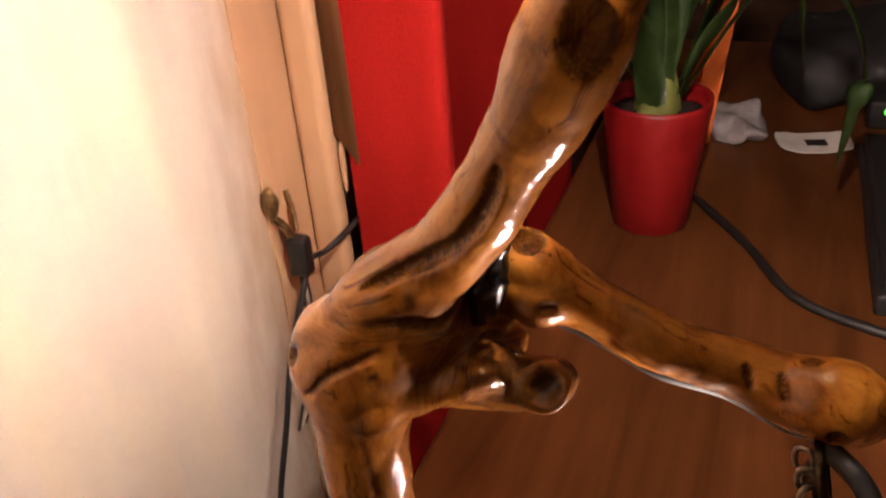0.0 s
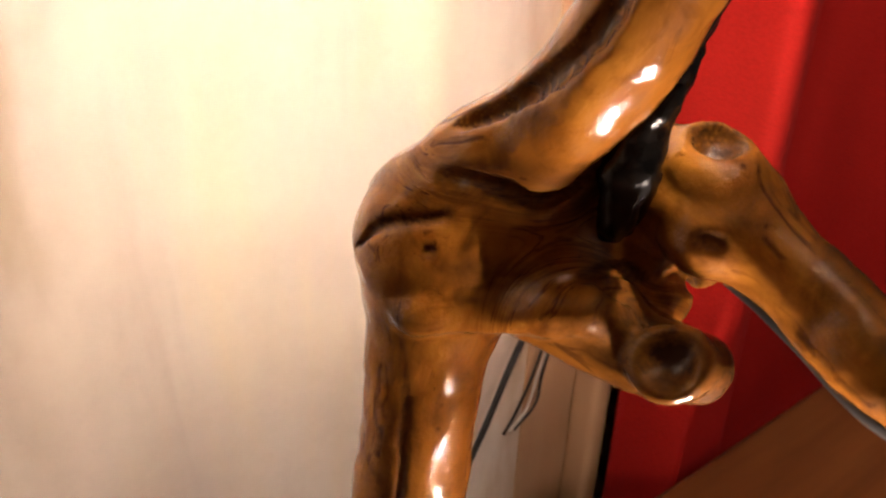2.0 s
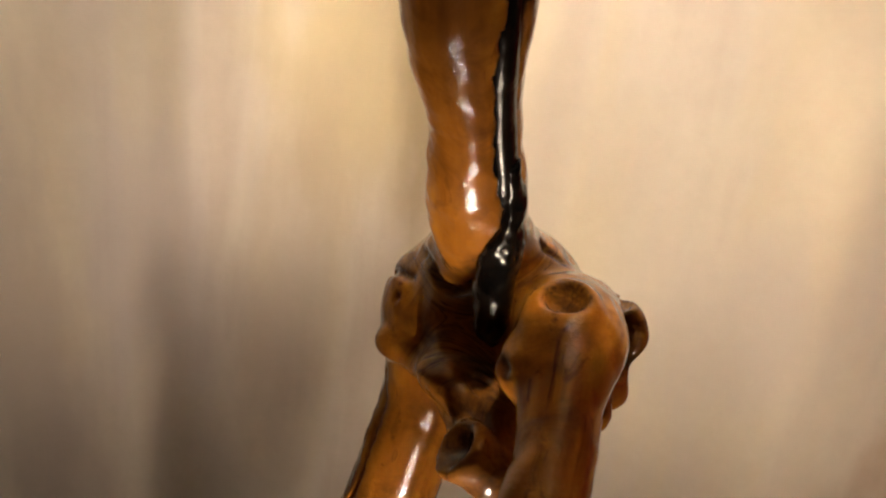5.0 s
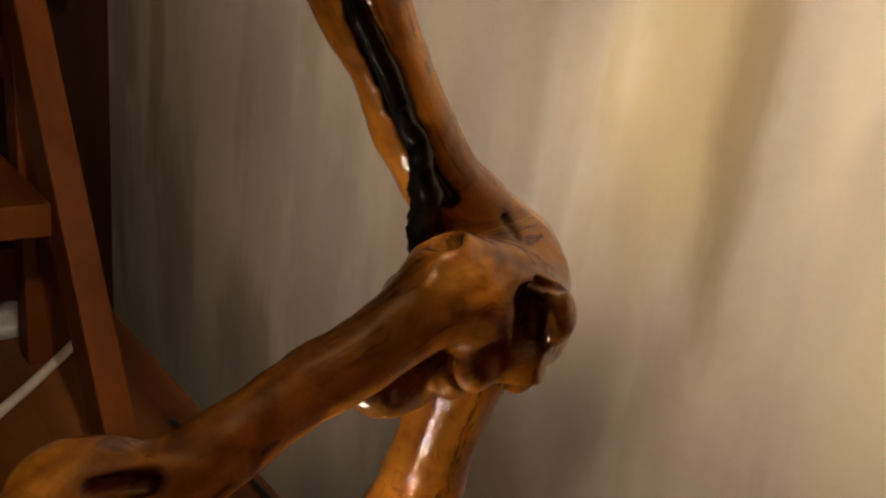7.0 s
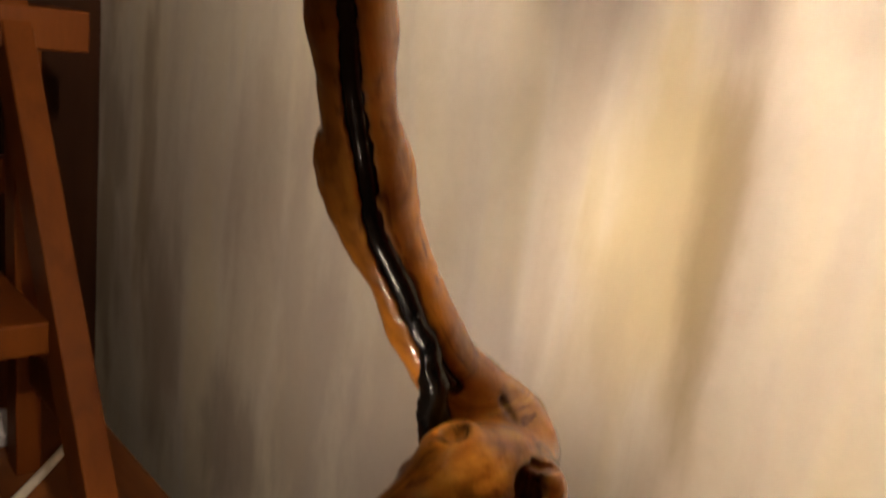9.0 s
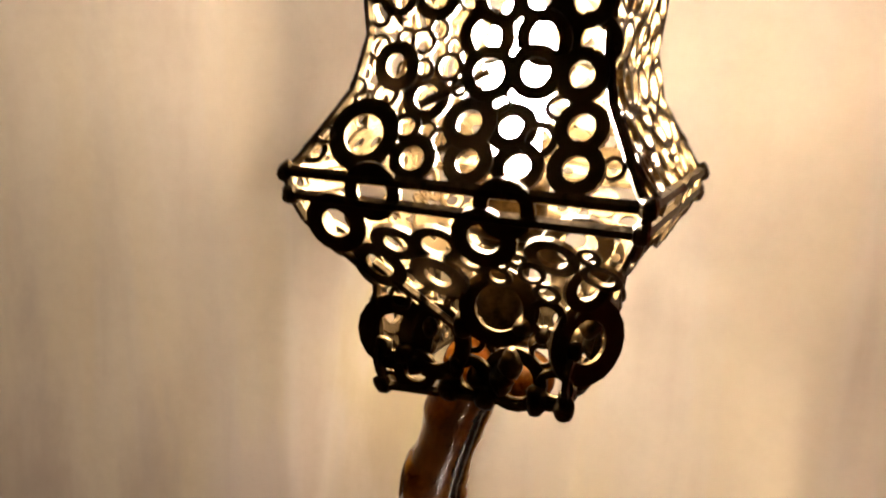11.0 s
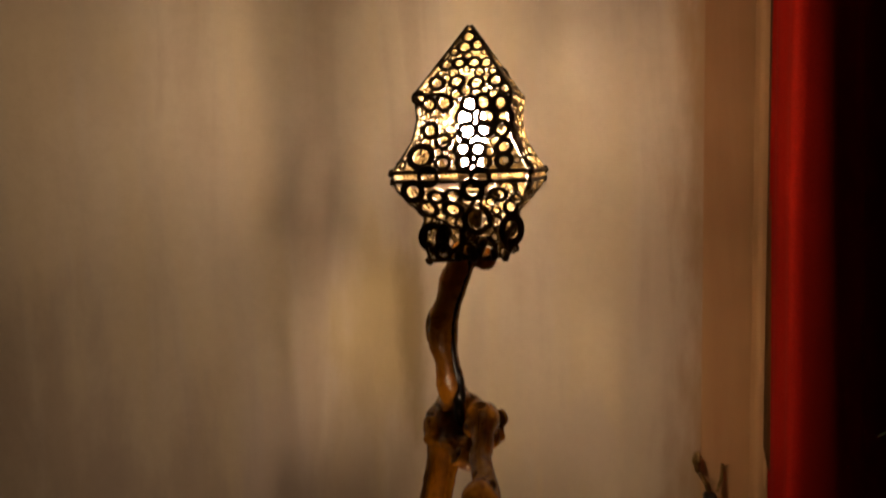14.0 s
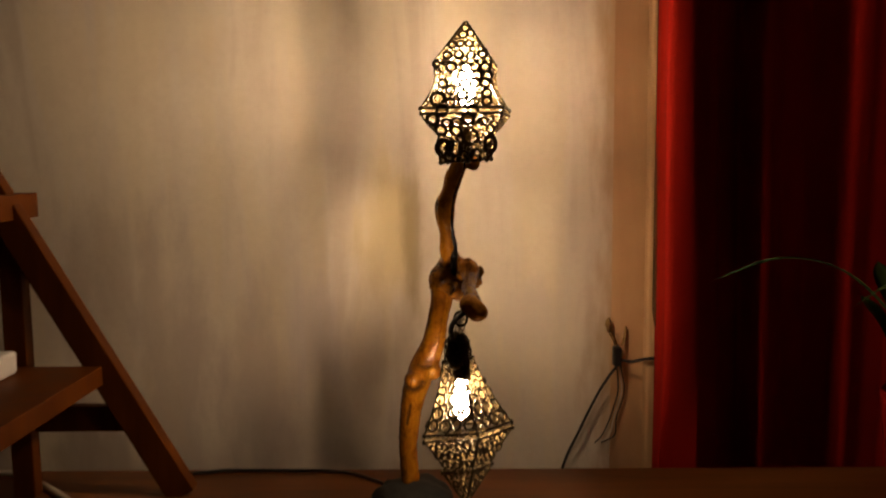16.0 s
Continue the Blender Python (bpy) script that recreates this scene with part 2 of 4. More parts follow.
def thing(name, label, category, at=(0, 0, 0), group="", kind=""):
    ob = new(name)
    ob.location = at
    return tagged(ob, label, category, group, kind)


def box(x0, x1, y0, y1, z0, z1, bevel=0.0, segments=2):
    bm = bmesh.new()
    bmesh.ops.create_cube(bm, size=1)
    bmesh.ops.scale(bm, vec=(x1 - x0, y1 - y0, z1 - z0), verts=bm.verts)
    bmesh.ops.translate(bm, vec=((x0 + x1) / 2, (y0 + y1) / 2, (z0 + z1) / 2), verts=bm.verts)
    if bevel:
        bmesh.ops.bevel(bm, geom=bm.edges[:], offset=bevel, segments=segments, affect="EDGES", profile=0.5)
    return bm


def beam(a, b, w, d, bevel=0.002, side=(0, 1, 0)):
    """A bevelled bar from a to b, d deep along side and w wide."""
    a, b = Vector(a), Vector(b)
    z = (b - a).normalized()
    y = (Vector(side) - z * z.dot(Vector(side))).normalized()
    x = y.cross(z)
    bm = box(-w / 2, w / 2, -d / 2, d / 2, 0, (b - a).length, bevel)
    bm.transform(Matrix.Translation(a) @ Matrix((x, y, z)).transposed().to_4x4())
    return bm


def glide(points, n):
    """n points of a smooth curve (Catmull-Rom) through the given ones."""
    p = [np.array(q, float) for q in points]
    p = [2 * p[0] - p[1], *p, 2 * p[-1] - p[-2]]
    out = []
    for s in np.linspace(0, len(p) - 3, n):
        i = min(int(s), len(p) - 4)
        u = s - i
        a, b, c, d = p[i:i + 4]
        out.append(0.5 * (2 * b + (c - a) * u + (2 * a - 5 * b + 4 * c - d) * u * u + (3 * b - a - 3 * c + d) * u ** 3))
    return out


def tube(points, radius, n=24, segments=8, bm=None):
    """A round tube along the points; radius: one number, or a function of 0..1."""
    bm = bm or bmesh.new()
    path = [Vector(p) for p in (glide(points, n) if n else points)]
    n = len(path)
    normal = None
    rings = []
    for i, p in enumerate(path):
        tangent = (path[min(i + 1, n - 1)] - path[max(i - 1, 0)]).normalized()
        if normal is None:
            normal = tangent.orthogonal().normalized()
        normal = (normal - tangent * tangent.dot(normal)).normalized()
        side = tangent.cross(normal)
        r = radius(i / (n - 1)) if callable(radius) else radius
        rings.append([bm.verts.new(p + (normal * math.cos(a) + side * math.sin(a)) * r) for a in np.arange(segments) * 2 * math.pi / segments])
    for a, b in zip(rings, rings[1:]):
        for k in range(segments):
            bm.faces.new((a[k], a[(k + 1) % segments], b[(k + 1) % segments], b[k]))
    bm.faces.new(rings[0][::-1])
    bm.faces.new(rings[-1])
    return bm


def lathe(profile, segments=40, at=(0, 0, 0)):
    bm = bmesh.new()
    rings = [[bm.verts.new((at[0] + r * math.cos(a), at[1] + r * math.sin(a), at[2] + z)) for a in np.arange(segments) * 2 * math.pi / segments] for r, z in profile]
    for a, b in zip(rings, rings[1:]):
        for k in range(segments):
            bm.faces.new((a[k], a[(k + 1) % segments], b[(k + 1) % segments], b[k]))
    bm.faces.new(rings[0][::-1])
    bm.faces.new(rings[-1])
    return bm


def ball(r, at, squash=(1, 1, 1), u=20, v=14):
    bm = bmesh.new()
    bmesh.ops.create_uvsphere(bm, u_segments=u, v_segments=v, radius=r)
    bmesh.ops.scale(bm, vec=squash, verts=bm.verts)
    bmesh.ops.translate(bm, vec=at, verts=bm.verts)
    return bm


def roughen(bm, amount, scale, seed=0.0):
    for v in bm.verts:
        v.co += Vector(noise.noise_vector(v.co * scale + Vector((seed, seed, seed)))) * amount
    return bm


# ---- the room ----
wall = tagged(part("wall_north", box(-1.42, 0.323, WALL_Y, WALL_Y + 0.15, -0.75, 1.9), STAINED_AND_SHADED), "uneven cream plaster wall with scuffs, stains and painted-in shade", "wall", kind="structure")
jamb = tagged(part("trim", box(0.323, 0.43, WALL_Y - 0.002, WALL_Y + 0.40, -0.75, 1.9), JAMB_WOOD), "pale brown wooden window jamb beside the curtain", "trim", kind="structure")
tagged(part("trim_batten", box(0.392, 0.417, WALL_Y - 0.040, WALL_Y - 0.003, -0.75, 1.9, 0.009, 4), JAMB_WOOD), "pale brown wooden batten along the jamb", "trim", kind="structure")
strip = box(0.402, 0.418, WALL_Y - 0.066, WALL_Y - 0.0395, 0.283, 1.9, 0.006, 4)
for v in strip.verts:
    if v.co.z < 0.30:  # broken off below
        v.co.z += 0.018 * noise.noise(v.co * 90) + 0.6 * (v.co.y - WALL_Y + 0.05) - 0.9 * (v.co.x - 0.410)
batten = tagged(part("trim_strip", strip, STRIP_WOOD), "dark brown half-round strip on the batten, broken off below", "trim", kind="structure")
splinter = lathe([(.0004, .238), (.0022, .246), (.0036, .264), (.0034, .282), (.0016, .296)], 10, (0.406, WALL_Y - 0.0455, 0))
smooth(part("splinter", roughen(splinter, .002, 110), JAMB_WOOD, batten, "pale bare wood splinter"))
tagged(part("wall_north_end", box(0.43, 2.3, WALL_Y + 0.27, WALL_Y + 0.40, -0.75, 1.9), PLASTER), "plain plaster wall behind the curtain", "wall", kind="structure")
tagged(part("wall_east", box(2.3, 2.45, -3.2, WALL_Y + 0.40, -0.75, 1.9), FLOOR_WOOD), "dark wood panelled wall", "wall", kind="structure")
tagged(part("wall_west", box(-1.57, -1.42, -3.2, WALL_Y + 0.15, -0.75, 1.9), DARK_BOARD), "dark brown boarded wall", "wall", kind="structure")
# unseen wall behind the camera, kept dark against bounce light
tagged(part("wall_south", box(-1.57, 2.45, -3.35, -3.2, -0.75, 1.9), DIM_PAINT), "plain dark brown wall, unseen, kept dark to limit bounce light", "wall", kind="structure")
tagged(part("floor", box(-1.57, 2.45, -3.35, WALL_Y + 0.40, -0.85, -0.75), FLOOR_WOOD), "dark wooden floor", "floor", kind="structure")
# unseen ceiling, its grey set for the bounce light
tagged(part("ceiling", box(-1.57, 2.45, -3.35, WALL_Y + 0.40, 1.9, 2.0), WHITE_PAINT), "plain dim grey painted ceiling", "ceiling", kind="structure")


def build_table():
    t = thing("table", "dark brown stained wooden table with a rounded edge", "table", (0, 0, -0.75))
    for name, bm in [("tabletop", box(-1.25, 1.75, -0.62, 0.318, 0.712, 0.75, 0.011, 4))] + [
            ("leg", box(x - 0.03, x + 0.03, y - 0.03, y + 0.03, 0, 0.712, 0.004)) for x in (-1.15, 1.65) for y in (-0.52, 0.25)]:
        part(name, bm, TABLE_WOOD, t)
    return t


build_table()


def build_curtain():
    """Cloth with sharp ridges towards the room: a short face turned to the lamp, a long one turned away."""
    me_v, me_f = [], []
    nu, nv = 440, 50
    line = np.array([(.407, .416), (.403, .360), (.402, .312), (.408, .304), (.428, .308), (.450, .318), (.475, .334), (.500, .356), (.520, .382), (.550, .430), (.62, .505), (.636, .481), (.653, .452), (.662, .449), (.680, .461), (.72, .505), (.80, .575),
                     (.875, .600), (.905, .584), (.912, .582), (.96, .610), (1.02, .625), (1.06, .600), (1.11, .52), (1.15, .445), (1.165, .442), (1.19, .46), (1.225, .385), (1.235, .375), (1.26, .385)])
    run = np.r_[0, np.cumsum(np.hypot(*np.diff(line, axis=0).T))]
    even = np.linspace(0, run[-1], nu)
    fold = np.stack([np.interp(even, run, line[:, k]) for k in (0, 1)], 1)
    soft = np.array([fold[max(i - 4, 0):i + 5].mean(0) for i in range(nu)])
    soft[:5] = fold[:5]
    for j in range(nv):
        z = -0.7 + 2.5 * j / (nv - 1)
        shut = 1 / (1 + math.exp((z - 0.10) * 30))
        for i in range(nu):
            x, y = soft[i]
            x -= 0.004 + 0.004 * (0.6 - z)
            x += 0.010 * math.sin(1.7 * z + 5 * x) * min(1, max(x - .402, 0) * 8) + 0.004 * math.sin(4 * z + 1)
            x += 0.0022 * math.sin(95 * y + 0.8 * math.sin(2.1 * z)) + 0.002 * noise.noise((y * 25, z * 2, 7))
            y += 0.004 * noise.noise((x * 14, z * 1.5, 0)) + 0.004 * math.sin(60 * x + 2 * math.sin(2 * z)) * noise.noise((x * 4, z, 3))
            y += max(0.334 - y, 0) * shut
            me_v.append((x, y, z))
    for j in range(nv - 1):
        for i in range(nu - 1):
            a = j * nu + i
            me_f.append((a, a + 1, a + nu + 1, a + nu))
    ob = smooth(part("curtain", (me_v, [], me_f), CURTAIN))
    s = ob.modifiers.new("thickness", "SOLIDIFY")
    s.thickness = 0.003
    return tagged(ob, "bright red cloth curtain hanging in deep folds", "curtain")


build_curtain()


# ---- the lamp's wood: a branch grown from tapering limbs that melt into one another ----
STEM = [((-.1062, .1785, -.0096), .0179), ((-.1139, .1711, .0844), .0169), ((-.1096, .1677, .1521), .0194), ((-.1002, .1674, .2071), .0222),
        ((-.0834, .1683, .2515), .0245), ((-.0640, .1678, .2978), .0207), ((-.0563, .1702, .3397), .0185), ((-.0482, .1750, .3765), .0193),
        ((-.0441, .1734, .4083), .0249)]
KNOT = [((-.0421, .1745, .4181), .0287), ((-.0188, .1599, .4266), .0264), ((.0007, .1406, .4249), .0215)]
HOOK = [((.0010, .1338, .4368), .0195), ((.0021, .1136, .4412), .0163), ((.0011, .0945, .4328), .0117), ((.0015, .0769, .4247), .0113),
        ((-.0003, .0561, .4161), .0113), ((.0042, .0285, .4072), .0111), ((.0050, .0058, .3996), .0147), ((-.0002, -.0077, .4031), .0157),
        ((.0031, -.0157, .3995), .0145), ((.0135, -.0205, .3902), .0155)]
UPPER = [((-.0411, .1662, .4420), .0163), ((-.0317, .1480, .4563), .0160), ((-.0347, .1341, .4693), .0147), ((-.0353, .1196, .4890), .0147),
         ((-.0371, .1078, .5108), .0130), ((-.0398, .0952, .5325), .0152), ((-.0402, .0878, .5550), .0159), ((-.0340, .0771, .5737), .0133),
         ((-.0286, .0689, .5910), .0130), ((-.0246, .0636, .6050), .0138), ((-.0184, .0543, .6210), .0130), ((-.0154, .0395, .6370), .0115)]
STUB = [((-.0293, .1414, .4092), .0176), ((-.0201, .1184, .3988), .0122), ((-.0166, .0983, .3997), .0108)]
SIDE_STUB = [((-.0040, .1496, .4316), .0165), ((.0119, .1467, .4344), .0113)]
LUMPS = [((-.0660, .1520, .2480), .0168), ((-.1020, .1480, .2320), .0165), ((.0045, .1517, .4171), .0126), ((-.0070, .1364, .4111), .0110),
         ((.0080, .0530, .6290), .0115), ((-.0094, .1063, .4349), .0113), ((.0066, .1580, .4231), .0083), ((-.0249, .1570, .4359), .0268),
         ((-.0445, .0805, .5570), .0118), ((-.0410, .0880, .5450), .0135), ((.0196, .1443, .4375), .0070), ((.0203, .1445, .4322), .0077),
         ((.0003, .1195, .4050), .0065), ((.0125, .1190, .4150), .0068), ((.0165, .1369, .4135), .0082)]
SCAR = np.array((-.0638, .0755, .5614))
# a rim round the knot hole and a crust of varnish drips; hollows: a line over the wood, its greatest radius, how far
# the dark wood and painted-in shade spread
LUMPS += [((-.0038 + .0066 * math.cos(a), .1113 + .0062 * math.sin(a), .4531 + .0022 * math.cos(a) + .0028 * math.sin(a)), .0026) for a in np.arange(10) * math.pi / 5]
CRUST = [(-.0658, .1619, .4027), (-.0613, .1554, .4063), (-.0537, .1498, .4055), (-.0457, .1396, .4074), (-.0418, .1305, .4112), (-.0365, .1235, .4126), (-.0298, .1178, .4109)]
LUMPS += [((x + .0008 * math.sin(9 * i), y, z + .0010 * math.sin(5 * i + 1)), .0020 + .0010 * math.sin(7 * i) ** 2) for i, (x, y, z) in enumerate(glide(CRUST, 18))]
HOLLOWS = [
    ([(-.1030, .1436, .2656), (-.0855, .1414, .2573), (-.0666, .1401, .2625)], .0028, .0050),
    ([(-.1099, .1461, .2142), (-.0913, .1431, .2283), (-.0766, .1444, .2247)], .0028, .0050),
    ([(-.1146, .1493, .1490), (-.1085, .1467, .1847)], .0014, .0050),
    ([(-.0056, .1122, .4606), (-.0026, .1100, .4610)], .0058, .0034),
    ([(-.0072, .1140, .4556), (-.0058, .1128, .4545)], .0013, .0030),
    ([(-.0030, .1105, .4548), (-.0012, .1086, .4556)], .0012, .0030),
    ([(-.0204, .1006, .4387), (-.0166, .0978, .4376)], .0020, .0040),
    ([(-.0226, .1132, .4107), (-.0173, .0998, .4090)], .0010, .0100),
    ([(-.0683, .1842, .4164), (-.0679, .1711, .4285), (-.0580, .1563, .4337)], .0009, .0034),
]
# the sawn end of the stub, with a rim
SAWN, SAWN_FACE = np.array((-.0262, .0996, .4046)), np.array((-.80, -.25, .54))
LUMPS += [(tuple(SAWN + .0076 * (math.cos(a) * np.array((.06, -.93, -.35)) + math.sin(a) * np.array((.59, -.25, .77)))), .0004 + .0007 * abs(math.sin(2.3 * a))) for a in np.arange(14) * math.pi / 7]
HOLLOWS += [
    ([tuple(SAWN + SAWN_FACE * .0080), tuple(SAWN + SAWN_FACE * .0084)], .0088, .005),
]
HOLLOWS += [
    ([(-.0506, .1072, .5145), (-.0498, .1119, .5011), (-.0505, .1196, .4878), (-.0492, .1324, .4765), (-.0441, .1469, .4661), (-.0466, .1574, .4595), (-.0501, .1637, .4579)], .0031, .0014),
    ([(-.0572, .1605, .4449), (-.0492, .1457, .4452), (-.0404, .1383, .4421), (-.0325, .1323, .4464), (-.0308, .1196, .4601)], .0020, .0075),
    ([(-.0613, .1949, .4273), (-.0589, .1959, .4244)], .0036, .0030),
    ([(.0200, .1329, .4423), (.0224, .1332, .4282)], .0062, .0040),
    ([(.0136, .1376, .4463), (.0192, .1430, .4456), (.0177, .1521, .4425)], .0017, .0030),
    ([(.0107, .1489, .4504), (.0077, .1660, .4492)], .0008, .0040),
    ([(-.0287, .1217, .4169), (-.0226, .1184, .4150)], .0022, .0030),
]
HOLLOWS += [
    ([(-.0342, .1264, .4200), (-.0163, .1260, .4180), (-.0102, .1160, .4110)], .0014, .0040),
    ([(-.0292, .1224, .4235), (-.0185, .1155, .4250), (-.0123, .1110, .4178)], .0014, .0040),
    ([(.0113, -.0082, .4119), (.0136, .0041, .4105)], .0028, .0030),
    ([(-.0042, .0243, .4139), (-.0067, .0210, .4075)], .0013, .0015),
    ([(-.0046, .0091, .4120), (-.0090, .0067, .4062)], .0014, .0015),
    ([(-.0149, -.0115, .3980), (-.0147, -.0130, .3955)], .0030, .0020),
    ([(-.0197, .1501, .4622), (-.0050, .1475, .4548)], .0010, .0040),
    ([(-.0459, .1434, .4338), (-.0372, .1389, .4316), (-.0259, .1327, .4333)], .0010, .0070),
]
HOLLOWS += [
    ([SCAR - np.array((0, 0, .004)), SCAR + np.array((0, 0, .004))], .0125, .0015),
    ([(-.0061, .1320, .3988), (.0022, .1464, .3999)], .0036, .0050),
    ([(.0030, .1717, .4303), (.0118, .1640, .4189)], .0028, .0040),
    ([(-.0673, .1659, .3938), (-.0664, .1623, .3677), (-.0714, .1580, .3374), (-.0769, .1583, .3109)], .0008, .0050),
    ([(-.0647, .1561, .4261), (-.0627, .1577, .4250)], .0007, .0032),
    ([(.0135, .1251, .4089), (.0239, .1378, .4077), (.0210, .1464, .4078)], .0024, .0030),
    ([(.0053, .1155, .4118), (.0085, .1252, .4061)], .0024, .0030),
]

# dark wood and painted-in shade on undersides: a line, its reach, its strength
DARK_AND_SHADE = [
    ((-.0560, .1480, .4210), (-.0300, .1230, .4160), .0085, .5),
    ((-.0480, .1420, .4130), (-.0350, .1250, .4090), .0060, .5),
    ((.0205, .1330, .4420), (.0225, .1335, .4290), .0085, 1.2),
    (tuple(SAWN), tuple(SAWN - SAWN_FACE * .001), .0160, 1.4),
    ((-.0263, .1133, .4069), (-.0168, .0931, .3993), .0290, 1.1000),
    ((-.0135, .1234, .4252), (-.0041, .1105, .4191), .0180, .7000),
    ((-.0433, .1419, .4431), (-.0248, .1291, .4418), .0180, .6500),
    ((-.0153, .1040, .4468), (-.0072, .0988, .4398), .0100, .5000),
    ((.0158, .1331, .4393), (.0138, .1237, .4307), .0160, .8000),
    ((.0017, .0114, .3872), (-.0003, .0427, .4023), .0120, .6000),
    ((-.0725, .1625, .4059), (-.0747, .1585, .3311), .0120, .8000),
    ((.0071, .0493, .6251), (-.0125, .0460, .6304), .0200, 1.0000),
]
DARK_AND_SHADE += [
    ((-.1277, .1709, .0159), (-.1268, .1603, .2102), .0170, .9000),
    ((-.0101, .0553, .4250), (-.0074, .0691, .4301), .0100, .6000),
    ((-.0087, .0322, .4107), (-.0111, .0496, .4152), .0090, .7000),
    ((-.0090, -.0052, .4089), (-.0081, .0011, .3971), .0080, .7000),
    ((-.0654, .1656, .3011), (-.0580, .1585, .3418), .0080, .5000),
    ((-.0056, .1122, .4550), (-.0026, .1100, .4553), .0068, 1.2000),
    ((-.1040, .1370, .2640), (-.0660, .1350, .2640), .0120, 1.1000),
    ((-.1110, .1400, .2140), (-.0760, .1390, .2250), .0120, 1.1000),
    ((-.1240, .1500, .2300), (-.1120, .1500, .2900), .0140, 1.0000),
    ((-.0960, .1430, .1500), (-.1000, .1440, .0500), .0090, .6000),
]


def along(limb, n):
    pts = glide([(*p, r) for p, r in limb], n)
    return [(q[:3], q[3]) for q in pts]


CORD_UPPER = [p + np.array((.72, -.66, .05)) * (r * 0.90) for p, r in along(UPPER, 26)][4:25]
CORD_HOOK = [p + np.array((-.35, 0, -1.0)) * (r * 0.86) for p, r in along(HOOK, 30)][4:23]


def grow_wood(step=0.00125):
    low, high = np.array((-.152, -.046, -.012)), np.array((.052, .222, .672))
    dims = np.ceil((high - low) / step).astype(int)
    axes = [low[k] + step * np.arange(dims[k]) for k in range(3)]
    field = np.full(dims, 0.05, np.float32)

    def window(a, b, reach):
        lo = np.maximum(((np.minimum(a, b) - reach - low) / step).astype(int), 0)
        hi = np.minimum(((np.maximum(a, b) + reach - low) / step).astype(int) + 2, dims)
        s = tuple(slice(i, j) for i, j in zip(lo, hi))
        return s, np.meshgrid(*[axes[k][s[k]].astype(np.float32) for k in range(3)], indexing="ij")

    def cone(g, a, b, ra, rb):
        ab = b - a
        u = np.clip(sum((g[k] - a[k]) * ab[k] for k in range(3)) / max(ab @ ab, 1e-12), 0, 1)
        return np.sqrt(sum((g[k] - a[k] - u * ab[k]) ** 2 for k in range(3))) - (ra + (rb - ra) * u)

    def add(a, b, ra, rb, k):
        a, b = np.array(a, float), np.array(b, float)
        s, g = window(a, b, max(ra, rb) + 0.022)
        d, f = cone(g, a, b, ra, rb), field[s]
        h = np.clip(0.5 + 0.5 * (f - d) / k, 0, 1)
        field[s] = f * (1 - h) + d * h - k * h * (1 - h)

    for limb, n in ((STEM, 34), (KNOT, 6), (HOOK, 34), (UPPER, 36), (STUB, 6), (SIDE_STUB, 4)):
        path = along(limb, n)
        first = True
        for (a, ra), (b, rb) in zip(path, path[1:]):
            add(a, b, ra, rb, 0.008 if first else 0.003)
            first = False
    for c, r in LUMPS:
        add(c, c, r, r, 0.008)
    dark_shade = np.zeros(dims, np.float32)

    def carve(a, b, r, spread, rb=None):
        rb = r if rb is None else rb
        a, b = np.array(a, float), np.array(b, float)
        s, g = window(a, b, r + spread * 2 + 0.008)
        d, f = cone(g, a, b, r, rb), field[s]
        k = 0.0022
        h = np.clip(0.5 + 0.5 * (f + d) / k, 0, 1)
        field[s] = f * h - d * (1 - h) + k * h * (1 - h)
        # shade painted into the hollow, fading outwards
        dark_shade[s] = np.maximum(dark_shade[s], np.clip(1 - np.maximum(d, 0) / spread, 0, 1) ** 1.6 * 0.9)

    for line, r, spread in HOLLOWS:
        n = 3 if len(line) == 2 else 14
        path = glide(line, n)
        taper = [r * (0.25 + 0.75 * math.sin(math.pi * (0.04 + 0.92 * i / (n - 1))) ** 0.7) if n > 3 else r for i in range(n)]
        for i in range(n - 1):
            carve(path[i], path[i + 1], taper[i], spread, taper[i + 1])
    for a, b, reach, amount in DARK_AND_SHADE:
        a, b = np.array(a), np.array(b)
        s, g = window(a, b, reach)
        dark_shade[s] = np.maximum(dark_shade[s], amount * np.clip(1 - cone(g, a, b, 0, 0) / reach, 0, 1) ** 0.8)
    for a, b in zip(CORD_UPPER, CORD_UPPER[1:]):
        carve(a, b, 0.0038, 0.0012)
    # surface nets
    inside = field < 0
    corner = np.zeros(dims - 1, np.int8)
    offs = [(i, j, k) for i in (0, 1) for j in (0, 1) for k in (0, 1)]

    def shifted(arr, o):
        return arr[tuple(slice(o[k], dims[k] - 1 + o[k]) for k in range(3))]

    for o in offs:
        corner += shifted(inside, o)
    cells = np.argwhere((corner > 0) & (corner < 8))
    index = np.full(dims - 1, -1, np.int64)
    index[tuple(cells.T)] = np.arange(len(cells))
    total, count = np.zeros((len(cells), 3)), np.zeros((len(cells), 1))
    for o in offs:
        for k in range(3):
            if o[k]:
                continue
            e = np.array(o)
            e[k] = 1
            f0, f1 = field[tuple((cells + o).T)], field[tuple((cells + e).T)]
            cross = (f0 < 0) != (f1 < 0)
            u = np.where(cross, f0 / np.where(cross, f0 - f1, 1), 0)
            p = np.tile(np.array(o, float), (len(cells), 1))
            p[:, k] += u
            total += p * cross[:, None]
            count += cross[:, None]
    verts = low + step * (cells + total / count)
    faces = []
    for k in range(3):
        i, j = (k + 1) % 3, (k + 2) % 3
        a = inside[tuple(slice(0, -1) if q == k else slice(1, -1) for q in range(3))]
        b = inside[tuple(slice(1, None) if q == k else slice(1, -1) for q in range(3))]
        for sign in (True, False):
            at = np.argwhere((a != b) & (a == sign))
